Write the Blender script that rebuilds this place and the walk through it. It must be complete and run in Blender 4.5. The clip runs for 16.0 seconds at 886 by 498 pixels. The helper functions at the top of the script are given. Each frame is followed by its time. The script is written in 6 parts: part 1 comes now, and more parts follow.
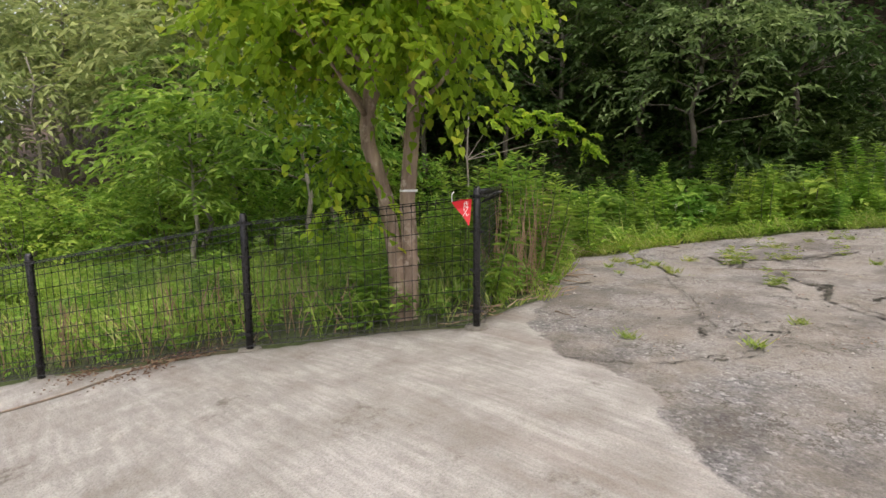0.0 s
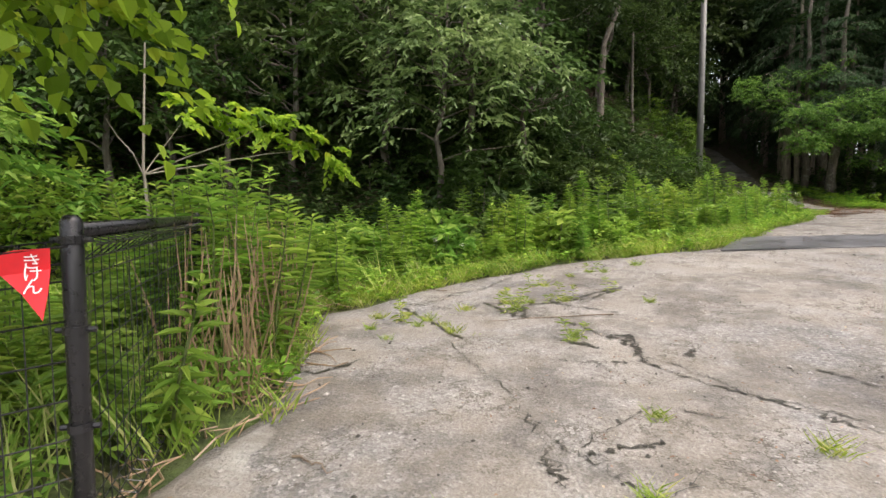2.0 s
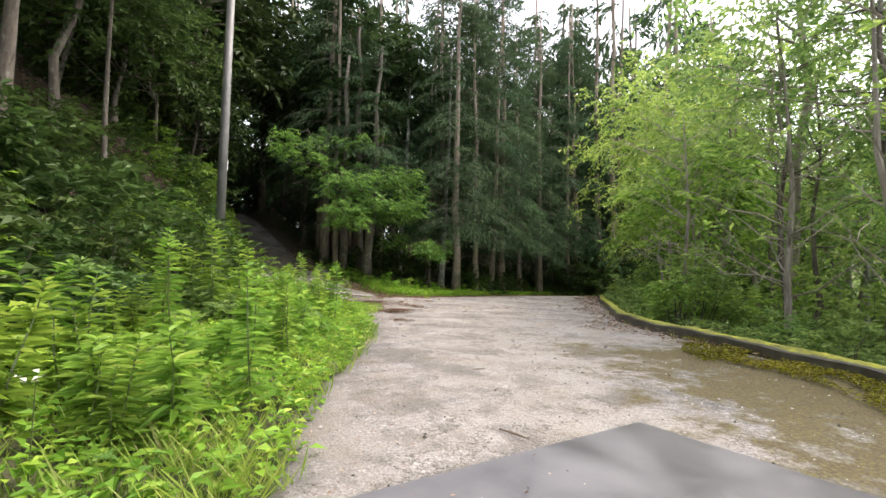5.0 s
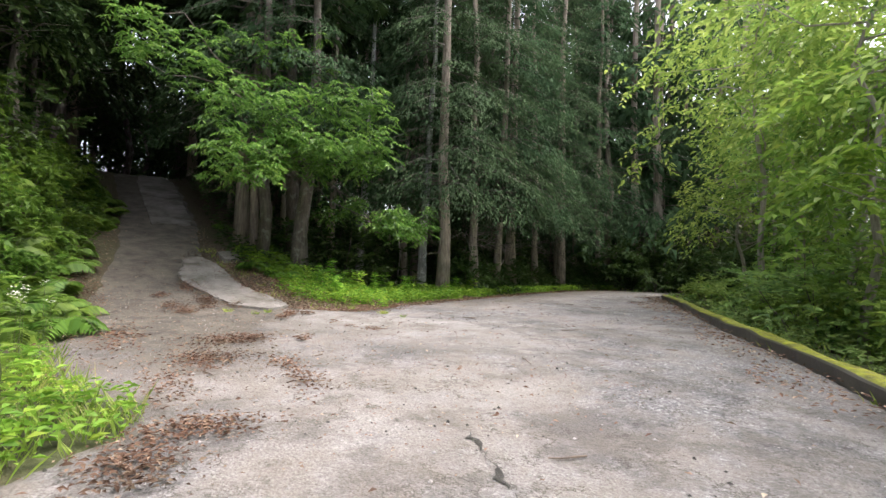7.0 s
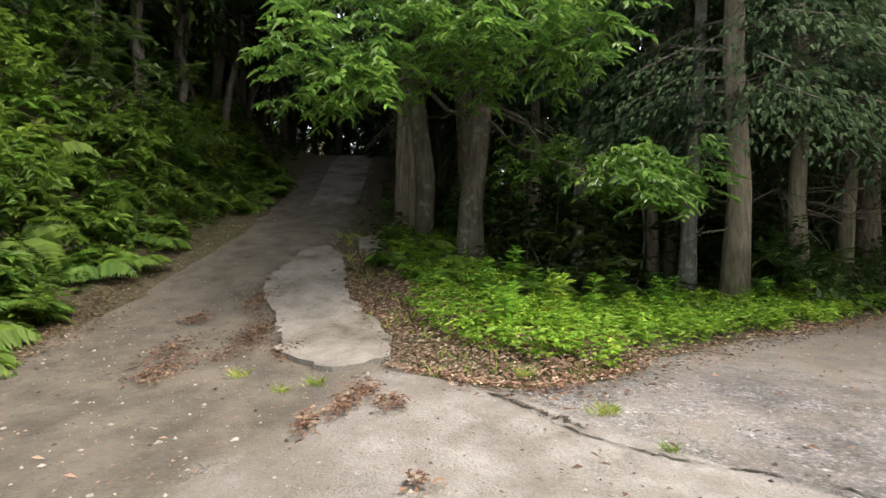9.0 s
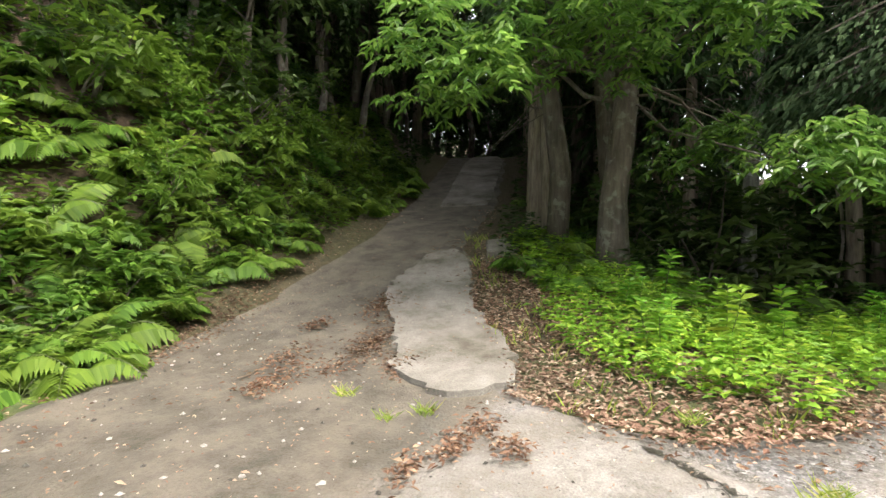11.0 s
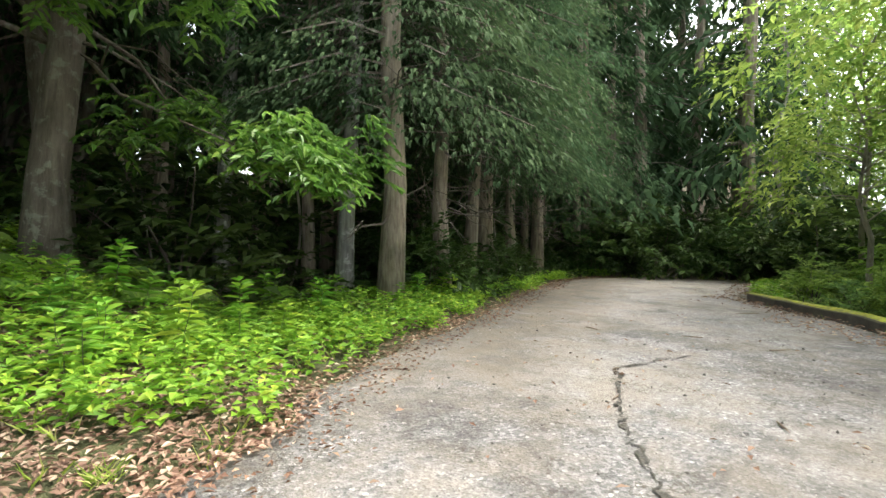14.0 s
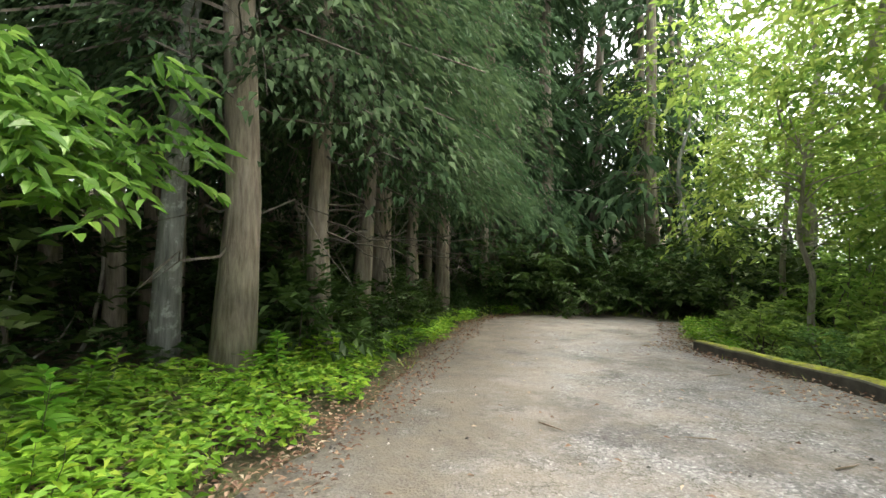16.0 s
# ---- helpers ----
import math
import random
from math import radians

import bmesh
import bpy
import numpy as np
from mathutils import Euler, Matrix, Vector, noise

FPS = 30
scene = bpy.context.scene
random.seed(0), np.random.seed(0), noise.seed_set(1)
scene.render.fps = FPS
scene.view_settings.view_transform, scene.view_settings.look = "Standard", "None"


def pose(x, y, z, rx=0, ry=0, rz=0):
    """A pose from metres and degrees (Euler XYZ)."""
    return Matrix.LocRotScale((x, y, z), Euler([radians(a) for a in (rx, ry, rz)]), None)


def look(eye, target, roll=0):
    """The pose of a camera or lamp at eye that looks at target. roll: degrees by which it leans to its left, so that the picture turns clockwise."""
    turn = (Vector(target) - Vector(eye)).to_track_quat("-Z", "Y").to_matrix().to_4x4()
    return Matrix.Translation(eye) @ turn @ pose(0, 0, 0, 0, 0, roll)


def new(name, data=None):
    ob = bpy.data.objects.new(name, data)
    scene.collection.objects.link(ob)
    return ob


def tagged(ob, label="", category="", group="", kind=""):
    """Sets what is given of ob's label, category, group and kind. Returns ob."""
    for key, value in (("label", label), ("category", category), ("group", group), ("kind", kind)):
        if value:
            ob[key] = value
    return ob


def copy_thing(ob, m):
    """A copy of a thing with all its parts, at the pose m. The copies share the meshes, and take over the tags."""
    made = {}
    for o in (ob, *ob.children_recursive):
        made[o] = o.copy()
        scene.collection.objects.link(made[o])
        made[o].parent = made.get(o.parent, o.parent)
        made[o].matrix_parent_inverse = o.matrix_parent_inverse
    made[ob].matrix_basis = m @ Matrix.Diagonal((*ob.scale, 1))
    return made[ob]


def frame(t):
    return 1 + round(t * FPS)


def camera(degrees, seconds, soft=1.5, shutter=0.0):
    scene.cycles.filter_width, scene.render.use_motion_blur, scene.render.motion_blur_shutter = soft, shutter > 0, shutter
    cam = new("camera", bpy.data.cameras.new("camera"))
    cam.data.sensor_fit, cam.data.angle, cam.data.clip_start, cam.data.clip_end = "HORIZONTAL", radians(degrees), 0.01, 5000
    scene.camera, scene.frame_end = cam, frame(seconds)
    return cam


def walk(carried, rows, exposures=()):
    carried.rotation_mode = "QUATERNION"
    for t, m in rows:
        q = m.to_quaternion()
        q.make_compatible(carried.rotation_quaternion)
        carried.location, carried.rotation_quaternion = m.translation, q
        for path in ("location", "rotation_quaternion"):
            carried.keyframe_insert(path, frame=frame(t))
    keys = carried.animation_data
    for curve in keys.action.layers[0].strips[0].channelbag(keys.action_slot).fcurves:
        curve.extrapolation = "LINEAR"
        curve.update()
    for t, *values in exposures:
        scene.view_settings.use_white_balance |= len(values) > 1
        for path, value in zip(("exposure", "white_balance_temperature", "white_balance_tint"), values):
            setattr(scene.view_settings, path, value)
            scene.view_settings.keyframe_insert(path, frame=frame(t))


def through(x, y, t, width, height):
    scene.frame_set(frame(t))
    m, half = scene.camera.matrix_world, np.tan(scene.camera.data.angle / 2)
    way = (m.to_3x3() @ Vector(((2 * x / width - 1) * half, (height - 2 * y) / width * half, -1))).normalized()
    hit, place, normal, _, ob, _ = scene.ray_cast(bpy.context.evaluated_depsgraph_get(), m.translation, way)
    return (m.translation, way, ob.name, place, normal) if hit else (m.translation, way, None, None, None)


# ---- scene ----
cam = camera(82.9, 16.0)
UNIT = 1.06  # the plan below is drawn in units of 1.06 m
METRES, EYE, TILT, LEAN, TURN = 20.0 * UNIT, 0.82 * UNIT, 0.0, 0.0, -44.4
ROWS = [
    (0, 0.0000, 0.0000, 0.0000, -0.03, -7.13, 0.26),
    (0.5, 0.0002, 0.0098, -0.0002, -5.69, -7.44, 0.23),
    (1, 0.0027, 0.0303, -0.0003, -15.68, -6.76, 0.16),
    (1.5, 0.0086, 0.0505, -0.0002, -23.31, -4.83, 0.07),
    (2, 0.0188, 0.0738, -0.0003, -28.81, -3.71, 0.09),
    (2.5, 0.0357, 0.1010, -0.0009, -38.31, -2.96, -0.11),
    (3, 0.0607, 0.1274, 0.0010, -50.35, -0.57, -0.30),
    (3.5, 0.0961, 0.1524, 0.0038, -63.33, 1.69, -0.47),
    (3.7, 0.1128, 0.1611, 0.0054, -67.64, 2.44, -0.55),
    (3.8, 0.1218, 0.1652, 0.0064, -69.63, 2.79, -0.59),
    (3.9, 0.1313, 0.1692, 0.0073, -71.42, 3.13, -0.62),
    (4, 0.1414, 0.1732, 0.0082, -72.97, 3.47, -0.65),
    (4.1, 0.1543, 0.1776, 0.0092, -74.32, 3.84, -0.67),
    (4.2, 0.1677, 0.1819, 0.0101, -75.30, 4.15, -0.69),
    (4.3, 0.1811, 0.1862, 0.0111, -75.90, 4.36, -0.71),
    (4.4, 0.1944, 0.1905, 0.0121, -76.36, 4.53, -0.73),
    (4.5, 0.2078, 0.1946, 0.0131, -76.60, 4.60, -0.75),
    (4.6, 0.2213, 0.1986, 0.0141, -76.70, 4.60, -0.77),
    (4.7, 0.2347, 0.2026, 0.0151, -76.79, 4.60, -0.79),
    (4.8, 0.2482, 0.2065, 0.0161, -76.85, 4.60, -0.82),
    (4.9, 0.2618, 0.2101, 0.0171, -76.89, 4.60, -0.84),
    (5, 0.2754, 0.2136, 0.0181, -76.90, 4.60, -0.86),
    (5.1, 0.2890, 0.2169, 0.0191, -76.87, 4.57, -0.88),
    (5.2, 0.3027, 0.2200, 0.0202, -76.81, 4.50, -0.91),
    (5.3, 0.3164, 0.2230, 0.0212, -76.73, 4.40, -0.93),
    (5.4, 0.3301, 0.2258, 0.0223, -76.65, 4.30, -0.95),
    (5.5, 0.3439, 0.2284, 0.0236, -76.60, 4.20, -0.97),
    (5.6, 0.3577, 0.2308, 0.0248, -76.57, 4.11, -1.00),
    (5.7, 0.3716, 0.2330, 0.0260, -76.54, 4.01, -1.02),
    (5.8, 0.3855, 0.2351, 0.0270, -76.52, 3.91, -1.04),
    (5.9, 0.3994, 0.2371, 0.0278, -76.51, 3.80, -1.06),
    (6, 0.4133, 0.2390, 0.0286, -76.50, 3.70, -1.08),
    (6.1, 0.4272, 0.2407, 0.0292, -76.56, 3.61, -1.10),
    (6.2, 0.4411, 0.2423, 0.0301, -76.70, 3.51, -1.13),
    (6.3, 0.4551, 0.2438, 0.0310, -76.90, 3.40, -1.15),
    (6.4, 0.4690, 0.2452, 0.0319, -77.37, 3.23, -1.17),
    (6.5, 0.4830, 0.2468, 0.0329, -77.73, 3.04, -1.19),
    (6.6, 0.4969, 0.2490, 0.0335, -77.71, 2.87, -1.19),
    (6.7, 0.5106, 0.2518, 0.0341, -77.66, 2.70, -1.19),
    (6.8, 0.5243, 0.2549, 0.0345, -77.59, 2.54, -1.19),
    (6.9, 0.5380, 0.2583, 0.0350, -77.48, 2.39, -1.18),
    (7, 0.5517, 0.2616, 0.0355, -77.35, 2.26, -1.18),
    (7.1, 0.5653, 0.2650, 0.0361, -76.88, 2.15, -1.16),
    (7.2, 0.5789, 0.2684, 0.0367, -75.90, 2.07, -1.13),
    (7.3, 0.5925, 0.2720, 0.0373, -74.63, 1.98, -1.08),
    (7.4, 0.6061, 0.2756, 0.0379, -73.30, 1.89, -1.03),
    (7.5, 0.6196, 0.2794, 0.0384, -72.13, 1.78, -0.99),
    (7.6, 0.6331, 0.2833, 0.0388, -71.14, 1.63, -0.95),
    (7.7, 0.6466, 0.2874, 0.0392, -70.20, 1.43, -0.91),
    (7.8, 0.6600, 0.2915, 0.0395, -69.25, 1.22, -0.87),
    (7.9, 0.6714, 0.2952, 0.0397, -68.24, 1.02, -0.83),
    (8, 0.6813, 0.2986, 0.0400, -67.15, 0.84, -0.79),
    (8.1, 0.6904, 0.3019, 0.0403, -65.95, 0.69, -0.76),
    (8.2, 0.6989, 0.3050, 0.0406, -64.66, 0.54, -0.73),
    (8.3, 0.7069, 0.3081, 0.0409, -63.28, 0.41, -0.69),
    (8.5, 0.7206, 0.3138, 0.0414, -60.27, 0.15, -0.63),
    (9, 0.7451, 0.3257, 0.0425, -50.88, -0.46, -0.43),
    (9.2, 0.7505, 0.3290, 0.0426, -46.40, -0.50, -0.43),
    (10.2, 0.7615, 0.3385, 0.0428, -36.50, -0.40, -0.40),
    (11, 0.7630, 0.3403, 0.0429, -35.60, -0.30, -0.42),
    (11.3, 0.7630, 0.3405, 0.0429, -40.20, -0.10, -0.46),
    (11.5, 0.7630, 0.3406, 0.0429, -44.55, 0.43, -0.49),
    (12, 0.7625, 0.3409, 0.0430, -48.99, 0.75, -0.55),
    (12.5, 0.7627, 0.3407, 0.0431, -52.13, 0.82, -0.61),
    (13, 0.7635, 0.3404, 0.0431, -57.63, 1.01, -0.70),
    (13.5, 0.7715, 0.3407, 0.0427, -73.18, 0.28, -0.78),
    (14, 0.7912, 0.3431, 0.0430, -89.18, -0.82, -0.80),
    (14.5, 0.8207, 0.3453, 0.0452, -99.41, 0.99, -0.99),
    (15, 0.8447, 0.3437, 0.0465, -103.45, 2.92, -1.08),
    (15.5, 0.8628, 0.3405, 0.0474, -101.66, 3.09, -0.98),
    (16, 0.8723, 0.3375, 0.0485, -100.96, 2.42, -0.99),
]
walk(cam, [(t, pose(0, 0, EYE, TILT, LEAN, TURN) @ pose(METRES * x, METRES * y, METRES * z, 90 + pitch, roll, yaw)) for t, x, y, z, yaw, pitch, roll in ROWS],
     [(0.0, 0.25, 6600, 13), (1.0, 0.4, 6600, 13), (1.5, 0.6, 6600, 13), (2.5, 0.8, 6600, 12), (3.5, 0.95, 6650, 12), (5.0, 1.15, 6500, 13), (6.5, 1.3, 6250, 15), (7.5, 1.3, 6150, 15), (8.5, 1.15, 6300, 14), (9.0, 1.2, 6600, 12),
      (11.5, 1.75, 6600, 9), (13.0, 1.78, 6550, 7), (14.5, 1.75, 6400, 6), (16.0, 1.8, 6600, 5)])

# ---- sky, sun ----
world = bpy.data.worlds.new("overcast_sky")
scene.world = world
world.use_nodes = True
wn = world.node_tree.nodes
sky = wn.new("ShaderNodeTexSky")
sky.sky_type, sky.sun_disc = "NISHITA", False
sky.sun_elevation, sky.sun_rotation = radians(62), radians(200)
sky.air_density, sky.dust_density, sky.ozone_density = 0.6, 10.0, 0.6
cloud = wn.new("ShaderNodeMix")  # an even layer of cloud before the clear sky
cloud.data_type = "RGBA"
cloud.inputs[0].default_value, cloud.inputs[7].default_value = 0.55, (5.0, 5.1, 5.3, 1)
world.node_tree.links.new(sky.outputs[0], cloud.inputs[6])
world.node_tree.links.new(cloud.outputs[2], wn["Background"].inputs[0])
wn["Background"].inputs[1].default_value = 0.27
sun = new("sun", bpy.data.lights.new("sun", "SUN"))
sun.data.energy, sun.data.angle, sun.data.color = 0.6, radians(35), (1.0, 0.98, 0.95)
sun.matrix_world = look((0, 0, 0), (-math.sin(radians(200)) * math.cos(radians(62)), -math.cos(radians(200)) * math.cos(radians(62)), -math.sin(radians(62))))


# ---- materials ----
def shader(name):
    m = bpy.data.materials.new(name)
    m.use_nodes = True
    return m, m.node_tree.nodes, m.node_tree.links, m.node_tree.nodes["Principled BSDF"]


def noise_tex(n, l, scale, detail=5.0, rough=0.6, coords=None):
    tex = n.new("ShaderNodeTexNoise")
    tex.inputs["Scale"].default_value, tex.inputs["Detail"].default_value, tex.inputs["Roughness"].default_value = scale, detail, rough
    if coords:
        l.new(coords, tex.inputs["Vector"])
    return tex


def ramp(n, l, fac, stops):
    r = n.new("ShaderNodeValToRGB")
    els = r.color_ramp.elements
    while len(els) < len(stops):
        els.new(0.5)
    for e, (p, c) in zip(els, stops):
        e.position, e.color = p, (*c, 1) if len(c) == 3 else c
    l.new(fac, r.inputs[0])
    return r.outputs[0]


def mix(n, l, fac, a, b, mode="MIX"):
    m = n.new("ShaderNodeMix")
    m.data_type, m.blend_type = "RGBA", mode
    for sock, v in ((m.inputs[0], fac), (m.inputs[6], a), (m.inputs[7], b)):
        if hasattr(v, "is_output"):
            l.new(v, sock)
        else:
            sock.default_value = v if isinstance(v, (int, float)) else (*v, 1)
    return m.outputs[2]


def maths(n, l, op, a, b=0.0):
    m = n.new("ShaderNodeMath")
    m.operation = op
    for sock, v in zip(m.inputs, (a, b)):
        if hasattr(v, "is_output"):
            l.new(v, sock)
        else:
            sock.default_value = v
    return m.outputs[0]


def bumped(n, l, height, bsdf, strength=0.4, distance=0.02):
    b = n.new("ShaderNodeBump")
    b.inputs["Strength"].default_value, b.inputs["Distance"].default_value = strength, distance
    l.new(height, b.inputs["Height"])
    l.new(b.outputs[0], bsdf.inputs["Normal"])


def leaf_material(name, dark, light, through=0.35, rough=0.45, odd=None):
    """Leaves that differ one from another, and let some light through."""
    m, n, l, p = shader(name)
    geo, info = n.new("ShaderNodeNewGeometry"), n.new("ShaderNodeObjectInfo")
    stops = [(0.0, dark), (0.75, light), (1.0, odd or light)]
    c = ramp(n, l, geo.outputs["Random Per Island"], stops)
    pos = noise_tex(n, l, 1.1, 2, 0.5, geo.outputs["Position"])
    c = mix(n, l, 1.0, c, ramp(n, l, pos.outputs[0], [(0.3, (0.62, 0.68, 0.6)), (0.7, (1.2, 1.15, 1.0))]), "MULTIPLY")
    hsv = n.new("ShaderNodeHueSaturation")
    l.new(maths(n, l, "MULTIPLY_ADD", info.outputs["Random"], 0.03), hsv.inputs["Hue"])
    hsv.inputs["Hue"].links[0].from_node.inputs[2].default_value = 0.485
    l.new(c, hsv.inputs["Color"])
    l.new(hsv.outputs[0], p.inputs["Base Color"])
    p.inputs["Roughness"].default_value = rough
    p.inputs["Specular IOR Level"].default_value = 0.5 - 0.5 * rough if rough < 0.6 else 0.08
    tr = n.new("ShaderNodeBsdfTranslucent")
    l.new(hsv.outputs[0], tr.inputs[0])
    mx = n.new("ShaderNodeMixShader")
    mx.inputs[0].default_value = through
    l.new(p.outputs[0], mx.inputs[1])
    l.new(tr.outputs[0], mx.inputs[2])
    l.new(mx.outputs[0], n["Material Output"].inputs[0])
    return m


def bark_material(name, dark, light, scale=1.0, patches=None):
    m, n, l, p = shader(name)
    tc, mp = n.new("ShaderNodeTexCoord"), n.new("ShaderNodeMapping")
    mp.inputs["Scale"].default_value = (1, 1, 0.16)
    l.new(tc.outputs["Object"], mp.inputs["Vector"])
    a = noise_tex(n, l, 26 * scale, 6, 0.65, mp.outputs[0])
    big = noise_tex(n, l, 2.2, 4, 0.6, tc.outputs["Object"])
    c = ramp(n, l, a.outputs[0], [(0.3, dark), (0.68, light)])
    if patches:
        spot = noise_tex(n, l, 9, 5, 0.7, tc.outputs["Object"])
        c = mix(n, l, ramp(n, l, spot.outputs[0], [(0.54, (0, 0, 0)), (0.62, (1, 1, 1))]), c, patches)
    c = mix(n, l, 1.0, c, ramp(n, l, big.outputs[0], [(0.3, (0.7, 0.7, 0.68)), (0.7, (1.15, 1.12, 1.08))]), "MULTIPLY")
    l.new(c, p.inputs["Base Color"])
    p.inputs["Roughness"].default_value = 0.9
    bumped(n, l, a.outputs[0], p, 0.8, 0.03)
    return m


def plain_material(name, color, rough=0.6, metal=0.0, vary=0.15, scale=8.0, bump=0.15):
    m, n, l, p = shader(name)
    tc = n.new("ShaderNodeTexCoord")
    a = noise_tex(n, l, scale, 6, 0.65, tc.outputs["Object"])
    lo, hi = [tuple(min(1, v * k) for v in color) for k in (1 - vary, 1 + vary)]
    l.new(ramp(n, l, a.outputs[0], [(0.35, lo), (0.65, hi)]), p.inputs["Base Color"])
    l.new(maths(n, l, "MULTIPLY", a.outputs[0], rough * 2), p.inputs["Roughness"])
    p.inputs["Metallic"].default_value = metal
    bumped(n, l, a.outputs[0], p, bump, 0.01)
    return m


def road_material():
    """Old worn paving: grey stony patches, beige sandy ones, a paler concrete apron, moss and damp."""
    m, n, l, p = shader("worn_paving")
    tc = n.new("ShaderNodeTexCoord")
    pos = tc.outputs["Object"]
    big = noise_tex(n, l, 0.55, 5, 0.62, pos)
    mid = noise_tex(n, l, 3.1, 6, 0.7, pos)
    fine = noise_tex(n, l, 60, 4, 0.75, pos)
    grit = n.new("ShaderNodeTexVoronoi")
    grit.inputs["Scale"].default_value = 75
    l.new(pos, grit.inputs["Vector"])

    def zone(name, edge, wide):
        a = n.new("ShaderNodeAttribute")
        a.attribute_name = name
        v = maths(n, l, "ADD", a.outputs["Fac"], maths(n, l, "MULTIPLY", maths(n, l, "SUBTRACT", mid.outputs[0], 0.5), edge))
        return ramp(n, l, maths(n, l, "MULTIPLY_ADD", v, 1.0 / wide), [(0.0, (0, 0, 0)), (1.0, (1, 1, 1))])
    asphalt = ramp(n, l, grit.outputs["Color"], [(0.0, (0.095, 0.094, 0.094)), (0.5, (0.195, 0.192, 0.188)), (0.8, (0.29, 0.285, 0.28)), (1.0, (0.55, 0.54, 0.52))])
    chip = n.new("ShaderNodeTexVoronoi")
    chip.inputs["Scale"].default_value = 30
    l.new(pos, chip.inputs["Vector"])
    chips = maths(n, l, "MULTIPLY", ramp(n, l, chip.outputs["Distance"], [(0.10, (1, 1, 1)), (0.2, (0, 0, 0))]), ramp(n, l, mid.outputs[0], [(0.5, (0, 0, 0)), (0.6, (1, 1, 1))]))
    asphalt = mix(n, l, chips, asphalt, (0.62, 0.6, 0.56))
    sandy = ramp(n, l, fine.outputs[0], [(0.25, (0.19, 0.175, 0.155)), (0.5, (0.305, 0.283, 0.255)), (0.75, (0.45, 0.425, 0.39))])
    worn = maths(n, l, "ADD", maths(n, l, "MULTIPLY", big.outputs[0], 0.7), maths(n, l, "MULTIPLY", mid.outputs[0], 0.45))
    c = mix(n, l, ramp(n, l, worn, [(0.5, (0, 0, 0)), (0.66, (1, 1, 1))]), asphalt, sandy)
    sand_zone = zone("sand", 1.0, 1.0)
    c = mix(n, l, maths(n, l, "MULTIPLY", sand_zone, 0.75), c, sandy)
    dusk = ramp(n, l, noise_tex(n, l, 1.3, 8, 0.75, pos).outputs[0], [(0.40, (0.56, 0.55, 0.55)), (0.47, (0.8, 0.8, 0.79)), (0.5, (1, 1, 1)), (0.6, (1.1, 1.09, 1.07))])
    c = mix(n, l, 1.0, c, dusk, "MULTIPLY")
    warp = n.new("ShaderNodeVectorMath")
    warp.operation = "ADD"
    l.new(pos, warp.inputs[0])
    l.new(noise_tex(n, l, 4.0, 5, 0.7, pos).outputs[1], warp.inputs[1])
    net = n.new("ShaderNodeTexVoronoi")
    net.feature = "DISTANCE_TO_EDGE"
    net.inputs["Scale"].default_value = 2.6
    l.new(warp.outputs[0], net.inputs["Vector"])
    split = maths(n, l, "MULTIPLY", ramp(n, l, net.outputs["Distance"], [(0.012, (1, 1, 1)), (0.034, (0, 0, 0))]), ramp(n, l, noise_tex(n, l, 1.7, 3, 0.6, pos).outputs[0], [(0.46, (0, 0, 0)), (0.54, (1, 1, 1))]))
    c = mix(n, l, maths(n, l, "MULTIPLY", split, 0.8), c, (0.07, 0.06, 0.045))
    speck = noise_tex(n, l, 130, 3, 0.8, pos)
    c = mix(n, l, 1.0, c, ramp(n, l, speck.outputs[0], [(0.32, (0.62, 0.61, 0.6)), (0.5, (1, 1, 1)), (0.7, (1.3, 1.3, 1.3))]), "MULTIPLY")
    mp = n.new("ShaderNodeMapping")
    mp.inputs["Rotation"].default_value = (0, 0, radians(-50))
    mp.inputs["Scale"].default_value = (1, 0.08, 1)
    l.new(pos, mp.inputs["Vector"])
    broom = noise_tex(n, l, 34, 3, 0.6, mp.outputs[0])
    stain = noise_tex(n, l, 1.0, 6, 0.68, mp.outputs[0])
    pale = ramp(n, l, broom.outputs[0], [(0.3, (0.31, 0.30, 0.28)), (0.7, (0.45, 0.44, 0.415))])
    pale = mix(n, l, 1.0, pale, ramp(n, l, speck.outputs[0], [(0.32, (0.72, 0.71, 0.7)), (0.5, (1, 1, 1)), (0.7, (1.18, 1.18, 1.18))]), "MULTIPLY")
    pale = mix(n, l, ramp(n, l, stain.outputs[0], [(0.38, (1, 1, 1)), (0.52, (0, 0, 0))]), pale, (0.24, 0.205, 0.175))
    c = mix(n, l, zone("apron", 0.26, 0.02), c, pale)
    spall = ramp(n, l, noise_tex(n, l, 2.4, 9, 0.78, pos).outputs[0], [(0.33, (0.5, 0.48, 0.45)), (0.41, (1, 1, 1)), (0.60, (1, 1, 1)), (0.66, (1.28, 1.27, 1.24))])
    c = mix(n, l, 1.0, c, spall, "MULTIPLY")
    poured = ramp(n, l, noise_tex(n, l, 2.0, 8, 0.72, pos).outputs[0], [(0.36, (0.18, 0.165, 0.142)), (0.5, (0.29, 0.275, 0.25)), (0.64, (0.37, 0.355, 0.33))])
    poured = mix(n, l, 1.0, poured, ramp(n, l, speck.outputs[0], [(0.32, (0.66, 0.65, 0.64)), (0.5, (1, 1, 1)), (0.7, (1.22, 1.22, 1.22))]), "MULTIPLY")
    c = mix(n, l, maths(n, l, "MULTIPLY", zone("pour", 0.05, 0.02), zone("pour_fade", 1.2, 1.0)), c, poured)
